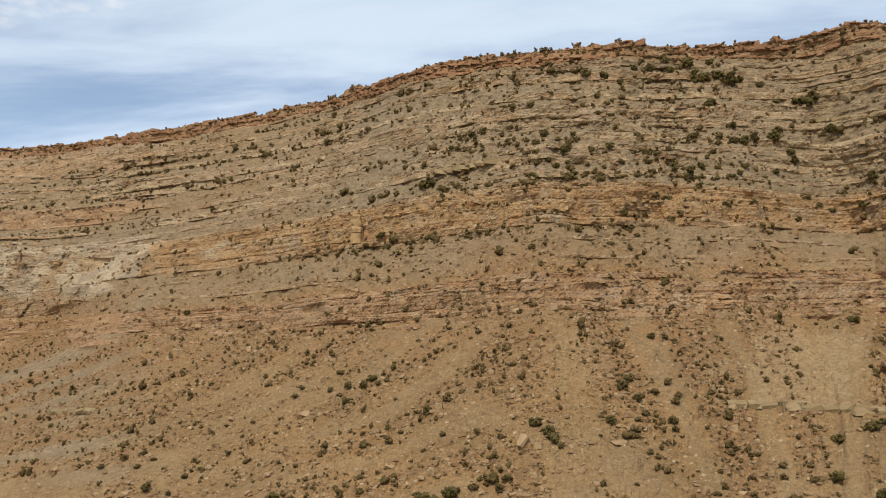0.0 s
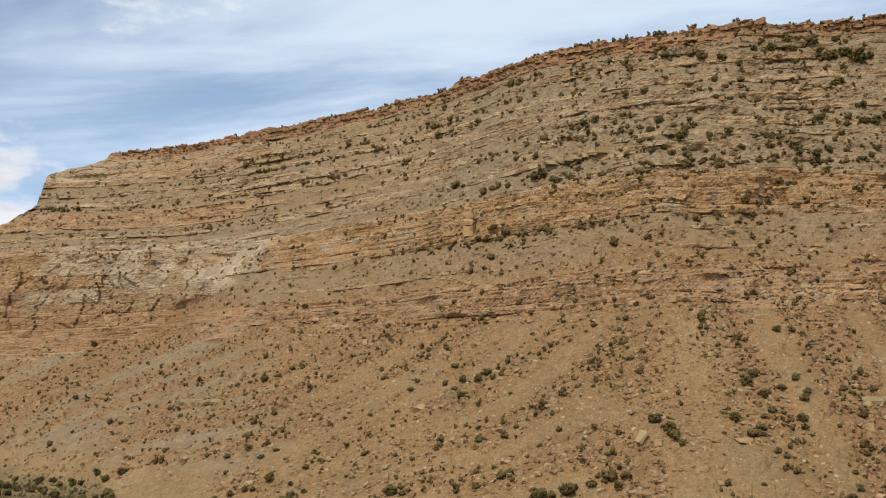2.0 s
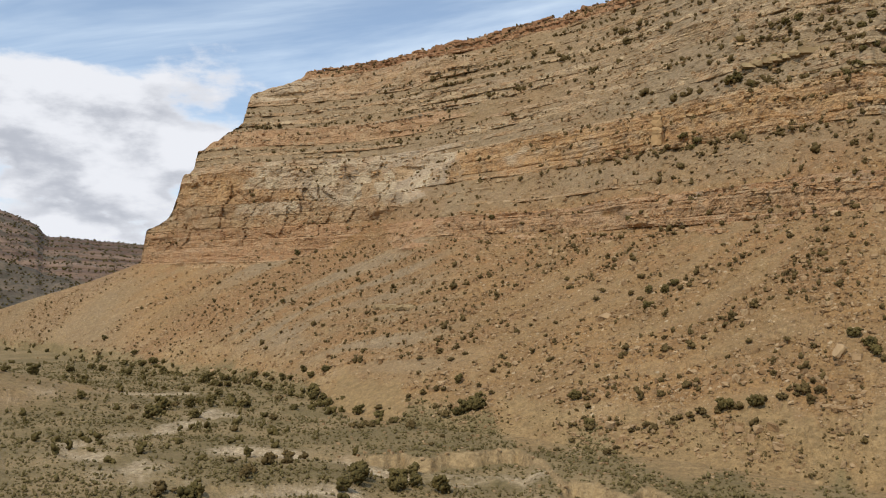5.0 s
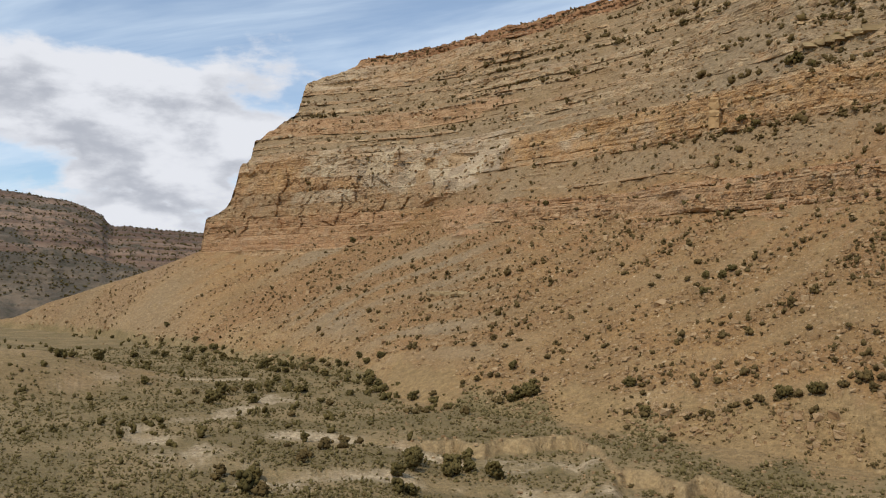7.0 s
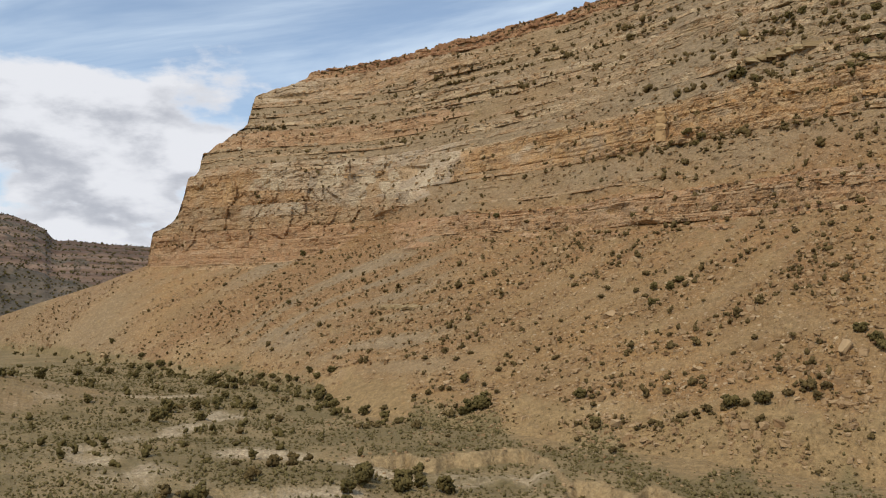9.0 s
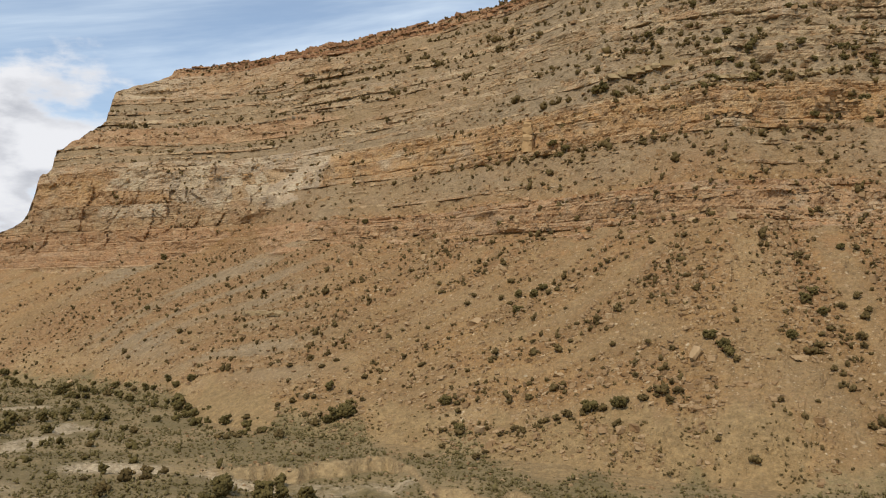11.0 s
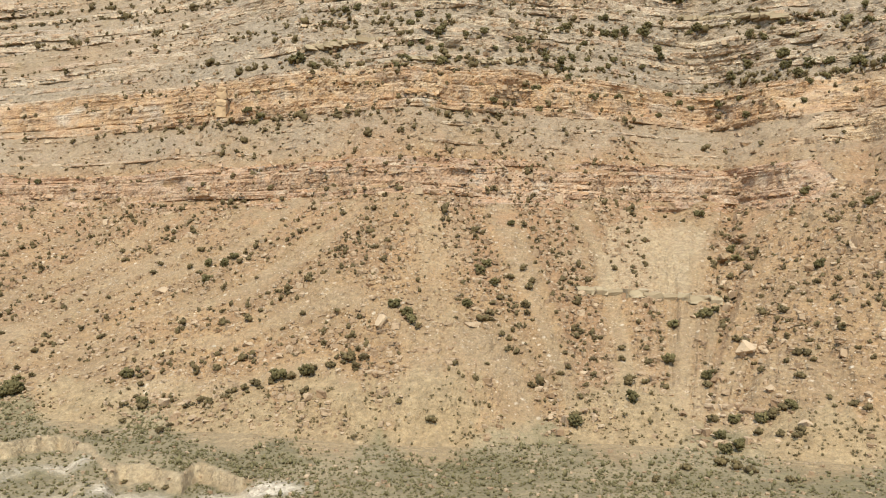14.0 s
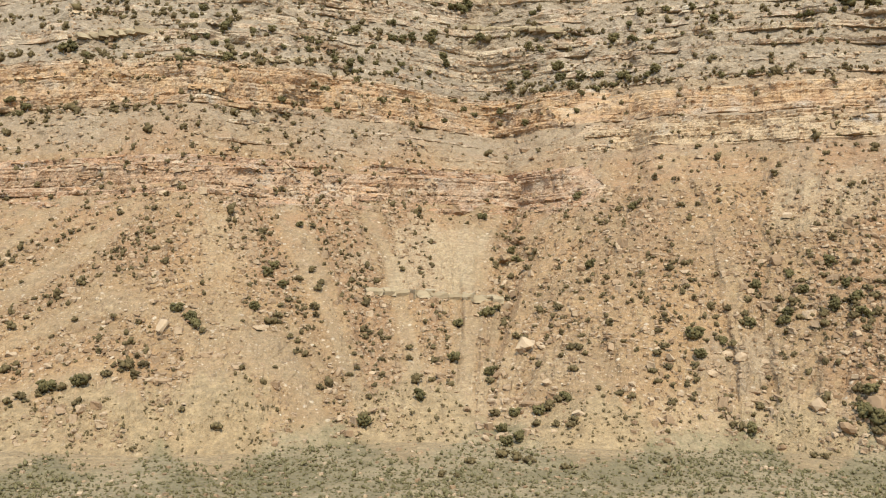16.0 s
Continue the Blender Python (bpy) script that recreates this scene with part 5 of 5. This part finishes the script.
faz, fv = rng.uniform(-50, 50, 900), rng.uniform(-0.3, 0, 900)
rw = np.concatenate([0.35 + 0.5 * rng.gamma(1.3, 0.6, len(raz)), 0.5 + 0.6 * rng.gamma(1.4, 0.7, len(uaz)), rng.uniform(0.3, 0.9, 900)])
scatter("rubble", rng, chips, np.concatenate([raz, uaz, faz]), np.concatenate([rv, uv, fv]), np.minimum(rw, 3.0), STONE,
        "loose angular sandstone rubble strewn over the slopes", "rubble", sink=0.12)


# broken ledges: short runs of slabs along the beds of the wall
def ledge_runs(rng, count, lo, hi, wide, az_lo=-40, az_hi=50):
    az, v, w = [], [], []
    while len(az) < count:
        a, z = rng.uniform(az_lo, az_hi), rng.uniform(lo, hi)
        if rng.rand() < 0.35 + 0.6 * vnoise(a / 4.0, z / 10, 83):
            continue
        size = wide * rng.uniform(0.6, 1.5)
        for _ in range(rng.randint(4, 20)):
            if z < np.interp(a, NOSE_AZ, NOSE_TOP) - 3:
                az.append(a)
                v.append(z + rng.uniform(-0.25, 0.25))
                w.append(size * rng.uniform(0.5, 1.5))
            a += size * rng.uniform(0.5, 1.3) / 8.0
            z += rng.uniform(-0.15, 0.15)
    return np.array(az), np.array(v), np.array(w)


def slabs(name, rng, spots, label, material, tall=(0.28, 0.6)):
    az, v, w = spots
    p = ground_point(az, v)
    pieces = []
    for i in range(len(az)):
        bv, bf = chips[rng.randint(len(chips))]
        a = -radians(az[i]) + rng.uniform(-0.2, 0.2)
        c, s = math.cos(a), math.sin(a)
        q = bv * (w[i] * rng.uniform(0.9, 1.6), w[i] * 1.2, 2 * w[i] * rng.uniform(*tall))
        q = np.stack([c * q[:, 0] - s * q[:, 1], s * q[:, 0] + c * q[:, 1], q[:, 2]], 1)
        pieces.append((q + p[i] - (0, 0, 0.25 * w[i]), bf))
    return tagged(new(name, tri_mesh(name, *joined(pieces), material)), label, "rocks", kind="stuff")


rng = np.random.RandomState(16)
runs = [ledge_runs(rng, 2600, 100, 216, 1.0), ledge_runs(rng, 2200, 60, 82, 0.75, -30, 31), ledge_runs(rng, 700, 82, 102, 0.8), ledge_runs(rng, 900, 128, 205, 1.5, -38, -16)]
slabs("ledge_slabs", rng, [np.concatenate(c) for c in zip(*runs)], "broken sandstone slabs along the beds of the wall", LEDGE_STONE)
slabs("rim_blocks", rng, ledge_runs(rng, 2200, RIM - 12, RIM - 0.5, 1.7, -29, 50), "red-brown sandstone blocks along the canyon rim", RIM_STONE, (0.35, 0.65))


# ledges of bedrock that crop out of the rubble, each a row of blocks
def rock_ledge(ends, thick, material, seed, label):
    (a0, v0), (a1, v1) = ends
    q = np.random.RandomState(seed)
    p0, p1 = ground_point(np.array(a0), np.array(v0)), ground_point(np.array(a1), np.array(v1))
    length = np.linalg.norm(p1 - p0)
    base = tagged(new("rock_ledge"), label, "rock ledge", "bedrock ledges")
    base.matrix_basis = Matrix.Translation(tuple(p0))
    n = max(4, int(length / (1.7 * thick)))
    cuts = np.sort(np.concatenate([[0, 1], (np.arange(1, n) + q.uniform(-0.3, 0.3, n - 1)) / n]))
    ang = math.atan2(p1[1] - p0[1], p1[0] - p0[0])
    for a, b in zip(cuts[:-1], cuts[1:]):
        t = (a + b) / 2
        az, v = a0 + (a1 - a0) * t, v0 + (v1 - v0) * t
        p = ground_point(np.array(az), np.array(v))
        ob = new("block", blocks[q.randint(len(blocks))])
        ob.parent = base
        d = q.uniform(0.9, 1.3)
        ob.matrix_basis = (Matrix.Translation(tuple(p - p0 + np.array((0, 0, (q.uniform(-0.2, 0.1) - 0.7) * thick)))) @ Matrix.Rotation(ang + q.uniform(-0.3, 0.3), 4, "Z") @ Matrix.Rotation(q.uniform(-0.1, 0.1), 4, "Y")
                           @ Matrix.Diagonal((length * (b - a) * q.uniform(0.9, 1.5), 2.2 * thick * d, thick * q.uniform(0.95, 1.15), 1)))
        ob.data = ob.data.copy() if not ob.data.materials else ob.data
        ob.material_slots[0].link = "OBJECT"
        ob.material_slots[0].material = material


def block_mesh(seed):
    q = np.random.RandomState(seed)
    bm = bmesh.new()
    bmesh.ops.create_cube(bm, size=1.0)
    bmesh.ops.subdivide_edges(bm, edges=bm.edges[:], cuts=1, use_grid_fill=True)
    for p in bm.verts:
        p.co.z += 0.5
        p.co += Vector(q.uniform(-0.12, 0.12, 3))
    bmesh.ops.triangulate(bm, faces=bm.faces[:])
    me = bpy.data.meshes.new("block")
    bm.to_mesh(me)
    bm.free()
    me.materials.append(STONE)
    return me


blocks = [block_mesh(300 + i) for i in range(5)]
CREAM = stone_material("cream_sandstone", (0.280, 0.200, 0.105), (0.345, 0.254, 0.138))
# a leaning pillar of orange rock split from the cliff
ORANGE = stone_material("orange_sandstone", (0.36, 0.225, 0.105), (0.44, 0.29, 0.145))
pillar = tagged(new("rock_pillar"), "upright orange sandstone pillar split from the cliff by a dark crack", "rock pillar")
foot = ground_point(np.array(PILLAR[0]), np.array(PILLAR[1]))
pillar.matrix_basis = Matrix.Translation(tuple(foot)) @ Matrix.Rotation(radians(-PILLAR[0] - 6), 4, "Z")
for h0, h1, w in ((-2.0, 3.2, 4.6), (3.1, 6.0, 4.3), (5.9, 9.2, 4.1), (9.1, 11.4, 3.5)):
    ob = new("block", blocks[int(h1) % 5])
    ob.parent = pillar
    ob.matrix_basis = Matrix.Translation((0.15 * (h1 % 1), -0.9, h0)) @ Matrix.Diagonal((w, 4.6, h1 - h0, 1))
    ob.material_slots[0].link = "OBJECT"
    ob.material_slots[0].material = ORANGE

for i, (ends, thick, mat, label) in enumerate(LEDGES):
    rock_ledge(ends, min(thick, 2.2), CREAM if mat else STONE, 400 + i, label)


dots = [clumps(np.random.RandomState(90 + i), 3, np.array((1.0, 1.0, 0.9)), 0.3) for i in range(4)]


# ---- far mesas closing the valley ----
def mesa(name, az_lo, az_hi, foot, crest, top, seed, label):
    az, w = np.meshgrid(np.linspace(az_lo, az_hi, 420), np.concatenate([np.linspace(0, 1, 150), [1.01, 1.4]]))
    arc = np.radians(az) * foot
    tops = np.interp(az, *top) + 1.2 * fbm(az * 1.5, az * 0, 3, seed)
    ledge = np.floor(w * 14 + 0.4 * fbm(arc / 200, w * 3, 2, seed)) / 14
    tau = np.clip((w - ledge) * 14, 0, 1)
    z = np.minimum(ledge + (1 / 14) * step(tau, 0, 0.45), 1) * 0.45 + 0.55 * np.minimum(w, 1)
    z = np.where(w < 0.25, np.minimum(w, z), z)
    r = foot + (crest - foot) * w ** 1.1 + 70 * fbm(arc / 320, w * 0.6, 4, seed + 3) * step(w, 0, 0.3) + 4 * fbm(arc / 30, w * 5, 3, seed + 5)
    xyz = np.stack([r * np.sin(np.radians(az)), r * np.cos(np.radians(az)), z * tops - 2], -1)
    rock = np.clip(0.75 * step(w, 0.35, 0.5) + 0.5 * fbm(arc / 120, w * 12, 3, seed + 7), 0, 1)
    me = grid_mesh(name, xyz, FAR, {"rock": rock, "level": z * 240})
    ob = tagged(new(name, me), label, kind="structure")
    n = 4500
    q = np.random.RandomState(seed)
    i, j = q.randint(20, 149, n), q.randint(0, 420, n)
    pts = xyz[i, j]
    pieces = []
    for p, s in zip(pts, q.uniform(1.5, 3.4, n)):
        b, f = dots[q.randint(4)]
        pieces.append((b * s + p, f))
    tagged(new("mesa_woodland", tri_mesh("mesa_woodland", *joined(pieces), JUNIPER)), "dark juniper woodland dotted over a far mesa", "woodland", kind="stuff")
    return ob


mesa("backdrop_mesa", -64, -33, 1000, 1500, ([-64, -49.2, -46.2, -44.9, -44.3, -43.95, -43.7, -41.4, -38.2, -33], [190, 176, 163, 153, 145, 133, 129, 126, 122, 118]), 130,
     "wooded mesa with a flat rim across the valley, cloud shadow put into its colours")
